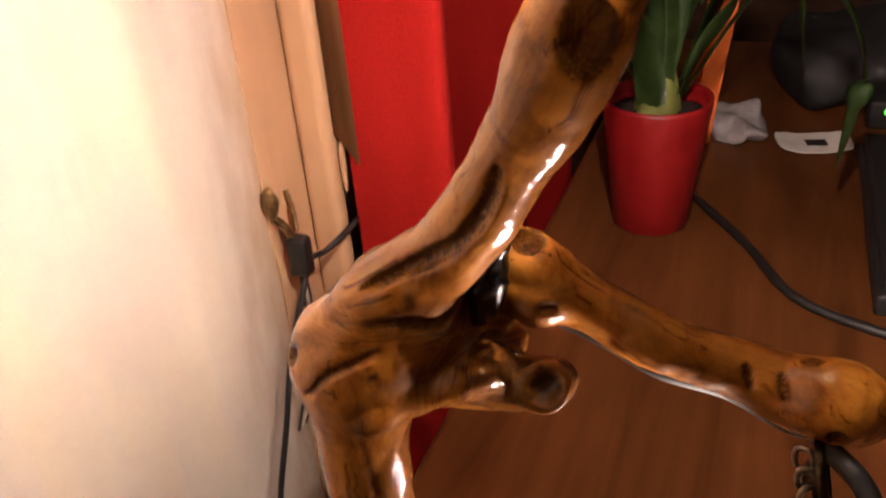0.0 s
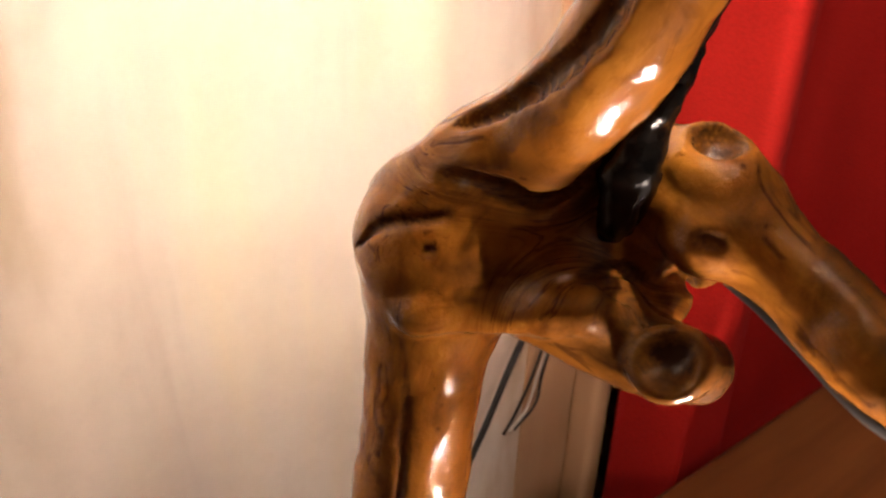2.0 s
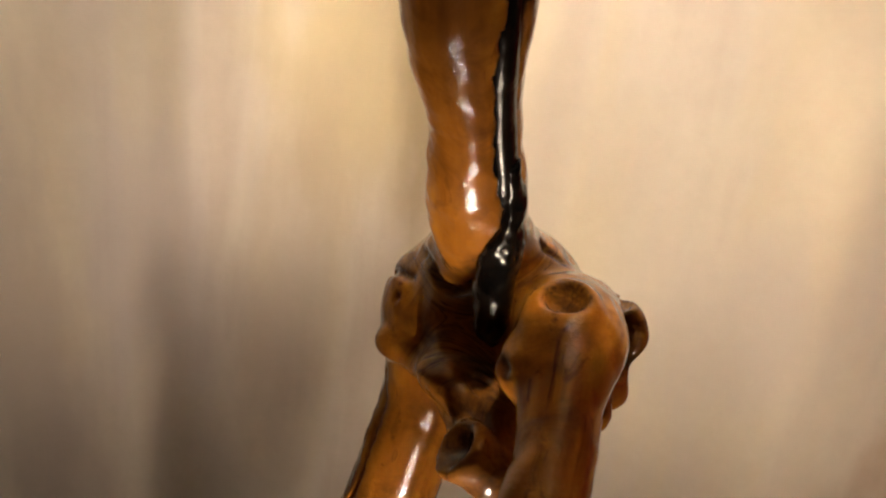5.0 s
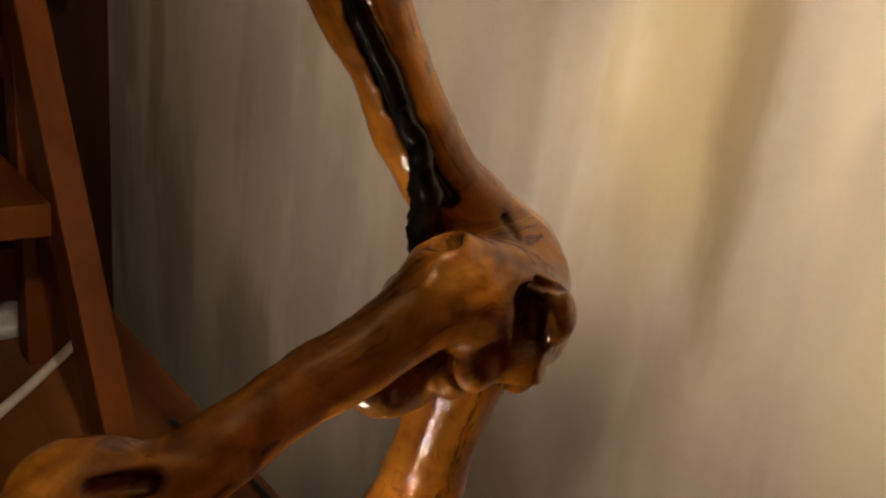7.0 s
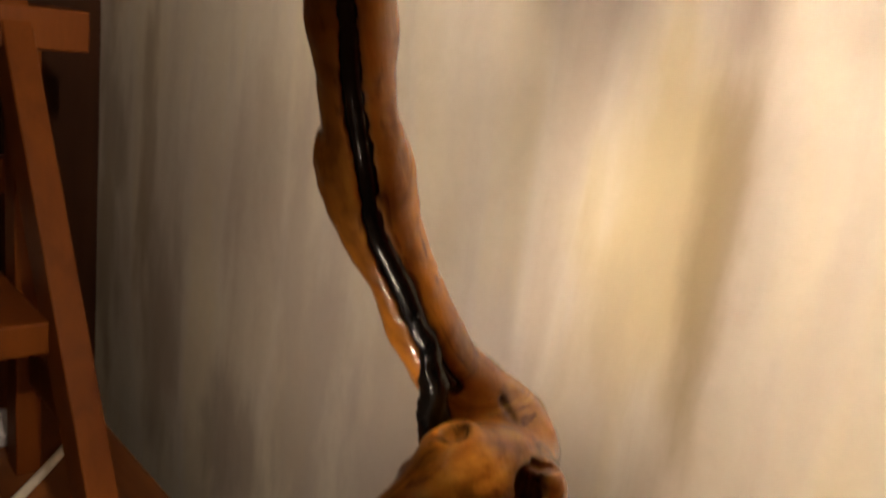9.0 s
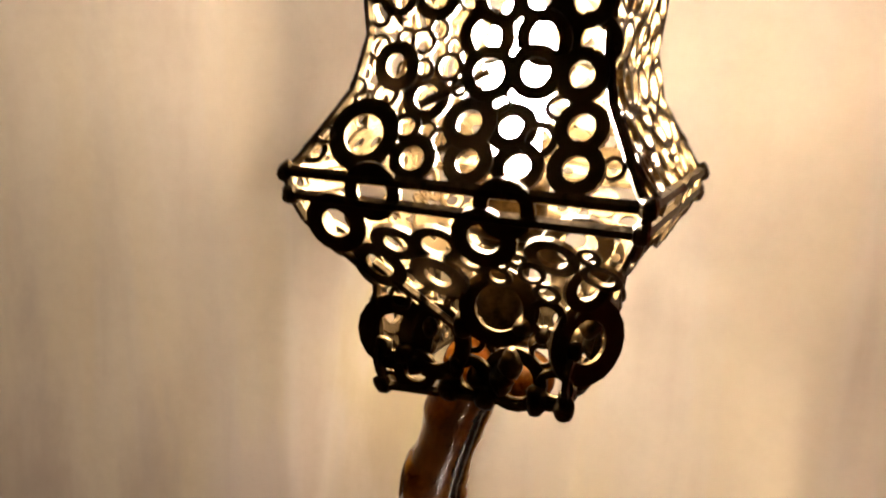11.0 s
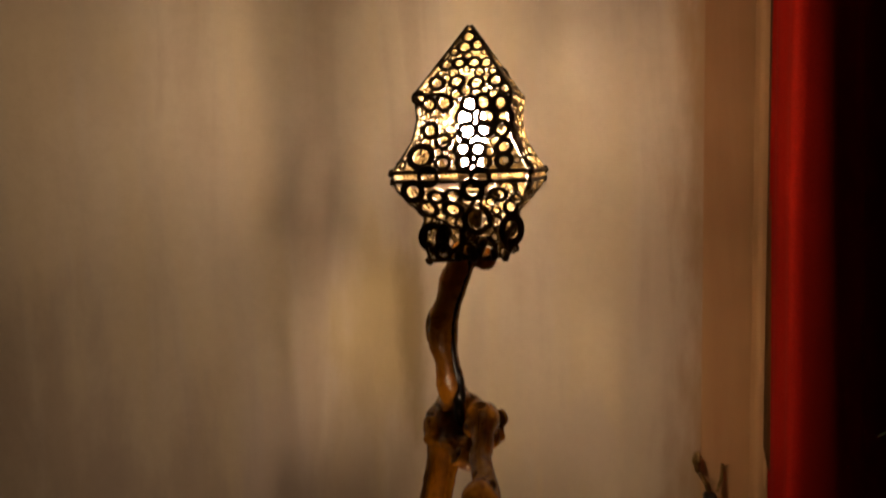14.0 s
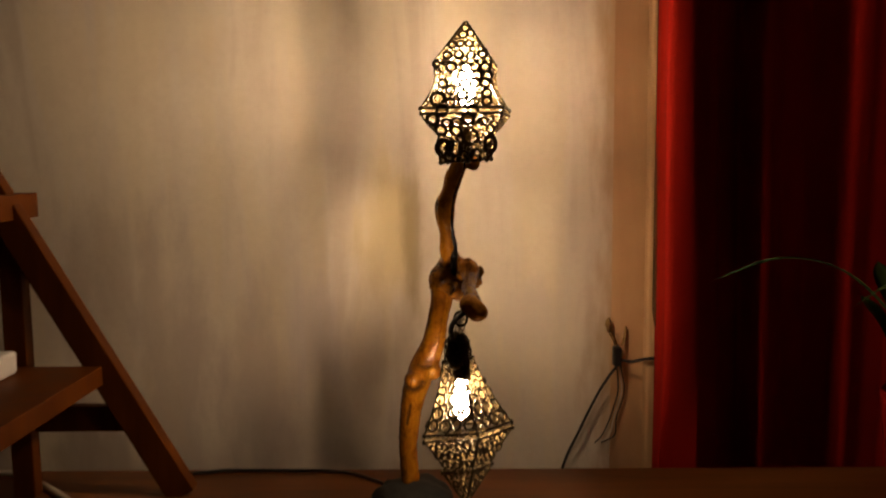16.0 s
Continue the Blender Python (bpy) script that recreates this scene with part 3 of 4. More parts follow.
            at[:, [i, j]] += 1
            quad = []
            for di, dj in ((-1, -1), (0, -1), (0, 0), (-1, 0)):
                c = at.copy()
                c[:, i] += di
                c[:, j] += dj
                quad.append(index[tuple(np.clip(c, 0, dims - 2).T)])
            quad = np.stack(quad if sign else quad[::-1], 1)
            faces.append(quad[(quad >= 0).all(1)])
    faces = np.concatenate(faces)
    vert_shade = dark_shade[tuple(np.clip(cells, 0, dims - 1).T)]
    # gentle hand-carved unevenness
    return verts, faces, vert_shade


def build_lamp():
    lamp = thing("table_lamp", "varnished driftwood lamp with two lit ring-mesh iron shades", "lamp", (-0.111, 0.18, 0))
    back = lamp.location.copy()

    def own(name, bm, mat, parent, label=""):
        ob = part(name, bm, mat, parent, label)
        ob.location = -back if parent is lamp else (0, 0, 0)
        return ob

    verts, faces, vert_shade = grow_wood()
    verts = [tuple(Vector(v) + Vector(noise.noise_vector(Vector(v) * 45)) * 0.0012 + Vector(noise.noise_vector(Vector(v) * 130)) * 0.0006) for v in verts]
    wood = smooth(own("branch", (verts, [], faces.tolist()), DRIFTWOOD, lamp, "glossy varnished orange-brown driftwood branch with knots"))
    at = wood.data.attributes.new("dark_shade", "FLOAT", "POINT")
    at.data.foreach_set("value", vert_shade.astype(np.float32))
    pts = np.array(verts)
    flow, weight = np.zeros_like(pts), np.zeros((len(pts), 1))
    for seed, (limb, n) in enumerate(((STEM, 14), (KNOT, 4), (HOOK, 14), (UPPER, 16), (STUB, 3))):
        run = 0.0
        axis = along(limb, n)
        for (a, ra), (b, rb) in zip(axis, axis[1:]):
            ab = b - a
            size = np.linalg.norm(ab)
            u = np.clip((pts - a) @ ab / (ab @ ab), 0, 1)[:, None]
            off = pts - a - u * ab
            w = np.exp(-np.maximum(np.linalg.norm(off, axis=1, keepdims=True) - (ra + rb) / 2, -.004) / .0028)
            flow += w * (off + 0.09 * (run + u * size) * np.array((.5, .6, .62)) + 0.02 * seed)
            weight += w
            run += size
    flow /= np.maximum(weight, 1e-12)
    grain = wood.data.attributes.new("grain", "FLOAT_VECTOR", "POINT")
    grain.data.foreach_set("vector", flow.astype(np.float32).ravel())
    base = bmesh.new()
    bmesh.ops.create_icosphere(base, subdivisions=4, radius=1)
    bmesh.ops.scale(base, vec=(.072, .066, .026), verts=base.verts)
    roughen(roughen(base, .008, 28), .004, 80)
    for v in base.verts:
        v.co.z = max(v.co.z + .008, 0)
        v.co += Vector((-.105, .162, 0))
    smooth(own("base_stone", base, STONE, lamp, "dark grey rough stone base"))
    smooth(own("cord", roughen(tube(CORD_UPPER, .0043, 90, 12), .0003, 120), TAR, lamp, "black cord in a groove"))
    lump = [((-.0235, .1275, .430), .0030), ((-.0245, .1245, .438), .0062), ((-.0258, .1225, .450), .0070), ((-.0250, .1195, .462), .0060), ((-.0232, .1165, .474), .0050), ((-.0232, .1125, .486), .0040), ((-.0255, .1050, .500), .0028)]
    run = along(lump, 44)
    blob = tube([p for p, r in run], lambda u: run[round(u * 43)][1], 0, 18)
    smooth(own("putty", roughen(roughen(blob, .0018, 95), .0008, 420), TAR, lamp, "glossy black putty over the cord"))
    under = tube(CORD_HOOK + [np.array((-.010, -.010, .387)), np.array((-.022, -.024, .381)), np.array((-.031, -.030, .366)), np.array((-.029, -.020, .350)), np.array((-.021, -.009, .340))], .0044, 80, 10)
    smooth(own("hanging_cord", under, RUBBER, lamp, "black cord under the limb"))
    return lamp, back, own


lamp, LAMP_AT, own = build_lamp()


# ---- ring-mesh shades ----
def washer(ratio, depth, n=18):
    v, f = [], []
    for i in range(n):
        a = 2 * math.pi * i / n
        c, s = math.cos(a), math.sin(a)
        v += [(c, s, -depth), (c, s, depth), (ratio * c, ratio * s, depth), (ratio * c, ratio * s, -depth)]
    for i in range(n):
        p, q = 4 * i, 4 * ((i + 1) % n)
        for k in range(4):
            f.append((p + k, q + k, q + (k + 1) % 4, p + (k + 1) % 4))
    me = bpy.data.meshes.new("ring")
    me.from_pydata(v, [], f)
    me.materials.append(IRON)
    return me


WASHERS = [washer(0.58, 0.12), washer(0.63, 0.12), washer(0.54, 0.13)]
# nearly closed rings, put on far sides to hold light back
DENSE = [washer(0.34, 0.10), washer(0.40, 0.10)]
FILLED = [washer(0.50, 0.11), washer(0.54, 0.11), washer(0.46, 0.12)]
THIN = [washer(0.71, 0.12), washer(0.66, 0.12)]
BROAD = [washer(0.55, 0.10), washer(0.50, 0.10), washer(0.60, 0.12)]


def build_shade(name, label, matrix, levels, rng, rows, sizes, bars, large, broad=0.0, known={}, slope=0.0, stretches=(), bare=(), lean=(0, 0)):
    """A four-sided cage of welded rings. levels: height and half width, from one end to the other; rows: height and radius of the rows of equal rings;
    known: for a side, the rows of rings as they sit on it (height, radius, places along the side); slope: by how much the first level leans;
    stretches: side, height from and to, and the rings used there; bare: corners without rods below the ledge; lean: by how much the first level stands aside."""
    low, ledge = levels[0][0], levels[bars[0]][0]
    aside = [max(ledge - z, 0) / max(ledge - low, 1e-6) for z, h in levels]
    corners = [[matrix @ Vector((sx * h + lean[0] * s, sy * h + lean[1] * s, z + (slope * sx * h if z == levels[0][0] else 0))) for sx, sy in ((-1, -1), (1, -1), (1, 1), (-1, 1))] for (z, h), s in zip(levels, aside)]
    loop = [corners[bars[0]][k % 4] for k in range(5)]
    shade = own(name, tube(loop, .0021, 0, 6), IRON, lamp, label)
    for k in range(4):
        for i in bars[1:]:
            part("bar", tube([corners[i][k], corners[i][(k + 1) % 4]], .0024, 0, 6), IRON, shade)
            part("weld_bead", roughen(ball(.0034, corners[i][k], (1, 1, 1.2), 10, 8), .0016, 200), IRON, shade)
        for a, b in list(zip(corners, corners[1:]))[2 if k in bare else 0:]:
            part("rod", tube([a[k], b[k]], .0019, 0, 6), IRON, shade)
        part("weld_bead", roughen(ball(.0040, corners[bars[0]][k], (1, 1, 1.2), 10, 8), .0014, 200), IRON, shade)
    placed = []
    bottom, top = levels[0][0], levels[-1][0]

    def weld(p, nrm, rr, lean=7, meshes=WASHERS):
        placed.append((p, rr))
        ob = new("ring", meshes[rng.randrange(len(meshes))])
        ob.parent = shade
        turn = nrm.to_track_quat("Z", "Y").to_matrix().to_4x4()
        ob.matrix_local = Matrix.Translation(p + nrm * rng.uniform(-.0008, .0012)) @ turn @ pose(0, 0, 0, rng.uniform(-lean, lean), rng.uniform(-lean, lean), 0) @ Matrix.Diagonal((rr, rr, min(rr, .009), 1))

    def kind(k, z):
        for side, z0, z1, meshes in stretches:
            if side == k and z0 <= z < z1:
                return meshes
        return BROAD if z < broad else WASHERS

    def free(p, rr, share):
        return all((p - o).length > (rr + q) * share for o, q in placed)

    for p, face, rr in large:
        weld(matrix @ Vector(p), (matrix.to_3x3() @ Vector(face)).normalized(), rr, 3, BROAD)
    for k in range(4):
        quads = []
        for i, (a, b) in enumerate(zip(corners, corners[1:])):
            q = (a[k], a[(k + 1) % 4], b[(k + 1) % 4], b[k])
            normal = ((q[1] - q[0]) + (q[2] - q[3])).cross((q[3] - q[0]) + (q[2] - q[1]))
            if normal.length > 1e-9:
                quads.append((q, normal.normalized(), normal.length, levels[i][0], levels[i + 1][0]))
        for row in known.get(k, rows):
            z, r = row[:2]
            for q, nrm, w, z0, z1 in quads:
                if z0 <= z < z1:
                    v = (z - z0) / (z1 - z0)
                    left, right = q[0].lerp(q[3], v), q[1].lerp(q[2], v)
                    wide = (right - left).length
                    if k in known:
                        for u in row[2]:
                            weld(left.lerp(right, 0.5 + u / wide) + Vector((0, 0, rng.uniform(-.0012, .0012))), nrm, r * (rng.uniform(1.28, 1.40) if k == 0 else rng.uniform(1.10, 1.24)), 6, BROAD if r > .009 else FILLED if k == 0 else kind(k, z) if z > broad else WASHERS)
                        continue
                    count = max(1, round(wide / ((1.6 if z < broad or kind(k, z) is DENSE else 1.88) * r)))
                    for i in range(count):
                        p = left.lerp(right, (i + 0.5 + rng.uniform(-.2, .2)) / count) + Vector((0, 0, rng.uniform(-.003, .003)))
                        if free(p, r, 0.55 if z < broad or kind(k, z) is DENSE else 0.72):
                            weld(p, nrm, r * rng.uniform(.92, 1.06), 7, kind(k, z))
        quads = [q for q in quads if q[4] - q[3] > .0125]
        area = sum(q[2] for q in quads)
        for r, tries in sizes:
            for _ in range(tries):
                pick = rng.random() * area
                for q, nrm, w, z0, z1 in quads:
                    pick -= w
                    if pick <= 0:
                        break
                u, v = rng.random(), rng.random()
                p = (q[0] * (1 - u) + q[1] * u) * (1 - v) + (q[3] * (1 - u) + q[2] * u) * v
                rr = r * (0.9 + 0.2 * rng.random())
                width = ((q[1] - q[0]).length * (1 - v) + (q[2] - q[3]).length * v)
                height = z0 + (z1 - z0) * v
                if width * min(u, 1 - u) < rr * 0.4 or height - rr * .3 < bottom or height + rr * .8 > top:
                    continue
                if free(p, rr, 0.70):
                    weld(p, nrm, rr, 7, kind(k, height) if height > broad else WASHERS)
    return shade


def build_bulb(shade, at, up=1):
    filament, frost = (FILAMENTS[0], FROSTS[0]) if up > 0 else (FILAMENTS[1], FROSTS[1])

    def turned(profile):
        return profile if up > 0 else [(r, -z) for r, z in profile][::-1]

    glass = smooth(part("bulb", lathe(turned([(.0100, -.030), (.0100, -.016), (.0125, -.010), (.0150, .002), (.0150, .012), (.0125, .024), (.007, .034), (.003, .039), (.0005, .040)]), 18, at), frost, shade, "small lit warm white candle bulb"))
    glass.visible_shadow = False
    part("filament", lathe(turned([(.0028, -.016), (.0028, .026)]), 8, at), filament, shade, "glowing filament")
    smooth(part("socket", lathe(turned([(.012, -.062), (.0148, -.058), (.0148, -.037), (.0125, -.032)]), 20, at), IRON, shade, "black bulb socket"))


rng = random.Random(20)
SIZES = [(.0075, 160), (.0056, 260), (.0040, 320)]
UPPER_AT = pose(-.0028, .0475, 0, 0, 0, -8.5)
UPPER_LEVELS = [(.634, .0373), (.676, .0405), (.7005, .0605), (.7095, .0643), (.7180, .0656), (.7225, .0620), (.748, .0480), (.768, .0440), (.792, .0460), (.860, .0015)]
SOUTH_RINGS = [(.8376, .0069, (-.0022,)), (.8205, .0062, (-.0182, -.0057, .0087)), (.8018, .0070, (-.0250, -.0061, .0126, .0310)), (.7822, .0070, (-.0177, .0064, .0197, .0364)),
               (.7697, .0076, (.0014, .0226, .0395)), (.7565, .0072, (-.0314, .0041, .0208, .0370)), (.7475, .0070, (-.0185,)), (.7395, .0072, (.0006, .0153, .0400)), (.7317, .0108, (-.0385,)),
               (.7262, .0070, (-.0169, .0031, .0207, .0407)), (.7137, .0080, (-.0300, .0190)), (.7015, .0088, (-.0460, .0112)), (.6960, .0076, (-.0240, -.0080, .0342)),
               (.6845, .0090, (-.0350, -.0105)), (.6550, .0115, (-.0318, -.0150)), (.6425, .0072, (-.0228, .0014)), (.6440, .0092, (.0180,))]
EAST_RINGS = [(.8390, .0060, (.0010,)), (.8230, .0060, (-.0110, .0050, .0170)), (.8050, .0068, (-.0240, -.0080, .0110, .0260)), (.7850, .0064, (-.0300, -.0130, .0040, .0220, .0360)),
              (.7700, .0070, (-.0350, -.0190, .0010, .0180, .0330)), (.7540, .0072, (-.0300, -.0120, .0080, .0280)), (.7380, .0076, (-.0400, -.0200, .0010, .0210, .0390)), (.7250, .0070, (-.0500, -.0310, -.0100, .0120, .0330, .0520)),
              (.7137, .0070, (-.0281, .0050, .0261)), (.7020, .0064, (-.0560, -.0414, -.0198, .0005, .0175, .0350)), (.6880, .0068, (-.0118, .0237, .0400)),
              (.6470, .0074, (.0252, -.0350)), (.6530, .0056, (.0120,)), (.6410, .0064, (-.0157, .0020))]
# unseen north and west rings are closed or opened to steer light
upper = build_shade("upper_shade", "blackened iron shade of welded rings, pointed on top", UPPER_AT, UPPER_LEVELS,
                    rng, [(.6455, .0100), (.663, .0118), (.6815, .0118), (.7137, .0066), (.7265, .0090), (.7425, .0095), (.7605, .0090), (.7785, .0095), (.7965, .0085), (.8135, .0085), (.8300, .0075)], SIZES, (0, 3, 4),
                    [((.0115, -.0415, .6725), (.1, -1, 0), .0152), ((.0420, -.0300, .6613), (.85, -.6, .05), .0172), ((.0405, .0205, .6737), (1, 0, 0), .0160), ((.0400, -.0480, .7000), (.3, -.8, -.5), .0128),
                     ((.0440, -.0440, .6850), (.7, -.7, -.2), .0092), ((-.0410, .002, .665), (-1, 0, 0), .0140), ((.0, .041, .665), (0, 1, 0), .0155)],
                    .695, {0: SOUTH_RINGS, 1: EAST_RINGS}, .07, [(2, .6, .9, DENSE), (3, .6, .675, THIN), (3, .675, .735, DENSE), (3, .735, .9, THIN), (1, .72, .9, THIN)], (1,))
# loose rods across the sides
for a, b in (((-.046, -.046, .790), (-.030, -.0445, .772)), ((-.040, -.0435, .683), (-.006, -.0405, .662)), ((-.046, -.0462, .7905), (-.016, -.0462, .7915)), ((.0480, -.020, .692), (.0415, .004, .672)), ((-.020, -.050, .744), (.004, -.0455, .757))):
    part("rod", tube([UPPER_AT @ Vector(a), UPPER_AT @ Vector(b)], .0019, 0, 6), IRON, upper)
for k in range(64):
    side, run, up = k % 4, rng.uniform(-1, 1), rng.random()
    h = .0378 + .0030 * up
    x, y = ((run * h, -h), (h, run * h), (run * h, h), (-h, run * h))[side]
    at = UPPER_AT @ Vector((x, y, .634 + .07 * x + .040 * up ** 1.6))
    smooth(part("weld_bead", roughen(ball(rng.uniform(.0022, .0048), at, (1, 1, 1.3), 10, 8), .0018, 200), IRON, upper))
build_bulb(upper, (-.0028, .0470, .750))
# hidden collar, added only to shade the wood below the bulb
smooth(part("light_stop_collar", lathe([(.011, .690), (.018, .693), (.0208, .698), (.0203, .701), (.011, .699)], 28, (-.0028, .0470, 0)), IRON, upper, "added black collar that keeps bulb light off the wood"))
# north and west rings closed to keep light off wall and table
lower = build_shade("lower_shade", "blackened iron hanging shade of welded rings, pointed below",
                    Matrix.Translation((-.0037, -.008, .188)) @ pose(0, 0, 0, -11, -8, 0) @ pose(0, 0, 0, 0, 0, -33) @ Matrix.Translation((0, 0, -.186)),
                    [(.072, .002), (.126, .030), (.132, .027), (.172, .048), (.1795, .0530), (.1895, .0530), (.200, .048), (.234, .036), (.264, .026), (.304, .018)],
                    rng, [(.140, .0075), (.155, .0085), (.170, .0080), (.2025, .0112), (.2225, .0122), (.243, .0106), (.260, .0090), (.275, .0078), (.289, .0070)], [(.0078, 150), (.0058, 220), (.0042, 160)], (4, 5, 1, 9), [], .174, stretches=[(3, .1, .31, DENSE), (2, .1, .31, DENSE)] + [(k, .194, .285, THIN) for k in (0, 1)], lean=(-.018, -.010))
build_bulb(lower, (-.0145, -.008, .246), -1)
cap = lathe([(.004, .356), (.012, .353), (.0165, .345), (.0170, .318), (.0165, .310), (.0150, .298), (.012, .295)][::-1], 24, (-.0205, -.008, 0))
smooth(part("cap", cap, IRON, lower, "black iron socket cap"))
for j in range(4):
    for i in range(7):
        a = 2 * math.pi * (i + j / 2) / 7
        c = Vector((math.cos(a), math.sin(a), 0))
        ring = new("ring", WASHERS[i % 3])
        ring.parent = lower
        r = (.0205, .0215, .0195, .0130)[j]
        ring.matrix_local = Matrix.Translation(Vector((-.0205, -.008, .310 + .0125 * j)) + c * r) @ (c + Vector((0, 0, .9 * (j == 3)))).to_track_quat("Z", "Y").to_matrix().to_4x4() @ Matrix.Diagonal((.0076, .0076, .0076, 1))
for i in range(9):
    link = bmesh.new()
    strand, j = i % 2, i // 2
    c = Vector((-.0235 + .0026 * j + .006 * strand, -.009 + .0016 * j - .005 * strand * math.sin(j), .352 + .0072 * j - .003 * strand))
    w, h = (.0032, .0058) if j < 4 else (.0042, .0062)
    flat = Vector((math.cos(1.3 * i), math.sin(1.3 * i), 0))
    pts = [c + flat * math.cos(a) * w + Vector((0, 0, math.sin(a) * h)) for a in np.linspace(0, 2 * math.pi, 15)]
    pts = [Vector(p) for p in pts]
    smooth(part("chain_link", tube(pts, .0013, 0, 6, link), STEEL, lower, "worn steel chain link"))


hang = [Vector((-.0150 + .0105 * math.cos(a), -.010 + .003 * math.sin(a), .378 + .0115 * math.sin(a))) for a in np.linspace(0, 2 * math.pi, 25)]
smooth(part("hanging_ring", tube(hang, .0021, 0, 8), IRON, lower, "black iron ring on the hook"))
smooth(part("socket_pole", tube([(-.013, .048, .628), (-.006, .0475, .66), (-.0028, .0470, .692)], .0105, 10, 14), IRON, upper, "black socket pole"))


# ---- wall plug and its wires ----
def build_wall_wiring():
    t = thing("wall_socket", "old brass wall connector with a black plug and loose wires", "socket", (.319, WALL_Y, .238))
    at = t.location.copy() + Vector((.031, 0, .012))

    def put(name, bm, mat, label="", shine=True):
        ob = part(name, bm, mat, t, label)
        ob.location = -at
        return smooth(ob) if shine else ob

    put("connector", roughen(ball(.009, (.346, WALL_Y - .012, .280), (.7, .9, 1.9)), .003, 120), BRASS, "tarnished brass connector")
    put("terminal", tube([(.350, WALL_Y - .010, .262), (.358, WALL_Y - .016, .248), (.362, WALL_Y - .018, .235)], .004, 10, 10), BRASS)
    put("clip", tube([(.385, WALL_Y - .006, .275), (.382, WALL_Y - .012, .255), (.374, WALL_Y - .018, .235)], .0026, 10, 8), BRASS)
    put("plug", roughen(box(.353, .372, WALL_Y - .036, WALL_Y - .014, .192, .236, .005, 3), .0006, 100), RUBBER, "black plastic plug", False)
    put("cable", tube([(.362, WALL_Y - .027, .19), (.345, WALL_Y - .027, .168), (.318, WALL_Y - .022, .12), (.285, WALL_Y - .022, .05), (.245, WALL_Y - .020, -.045), (.22, WALL_Y - .02, -.2)], .0032, 40, 8), RUBBER, "black cable hanging behind the table")
    put("side_cable", tube([(.372, WALL_Y - .027, .205), (.392, WALL_Y - .035, .203), (.415, WALL_Y - .045, .21), (.45, WALL_Y - .05, .215)], .0034, 20, 8), RUBBER, "black cable going behind the curtain")
    for k, dx in enumerate((0, .008, .014)):
        put("loose_wire", tube([(.364 + dx * .6, WALL_Y - .02, .19), (.368 + dx, WALL_Y - .014, .13), (.352 + dx, WALL_Y - .012, .07), (.335 + dx * 2, WALL_Y - .01, .03), (.318 + dx, WALL_Y - .012, .012)], .0016, 30, 6),
            (RUBBER, WHITE_CABLE, RUBBER)[k], "thin loose wire")
    return t


build_wall_wiring()


# ---- potted plant ----
def strap_leaf(points, width, fold=.25, n=26):
    path = [Vector(p) for p in glide(points, n)]
    bm = bmesh.new()
    rows = []
    for i, p in enumerate(path):
        u = i / (n - 1)
        tan = (path[min(i + 1, n - 1)] - path[max(i - 1, 0)]).normalized()
        side = tan.cross(Vector((0, 0, 1)))
        side = side.normalized() if side.length > .05 else Vector((0, 1, 0))
        up = side.cross(tan)
        w = width * (0.55 + 0.9 * u) * (1 - u ** 3) ** .8 * .8 + .0006
        rows.append([bm.verts.new(p + side * w * s + up * abs(s) * w * fold) for s in (-1, -.5, 0, .5, 1)])
    for a, b in zip(rows, rows[1:]):
        for k in range(4):
            bm.faces.new((a[k], a[k + 1], b[k + 1], b[k]))
    bmesh.ops.solidify(bm, geom=bm.faces[:], thickness=.0007)
    return bm


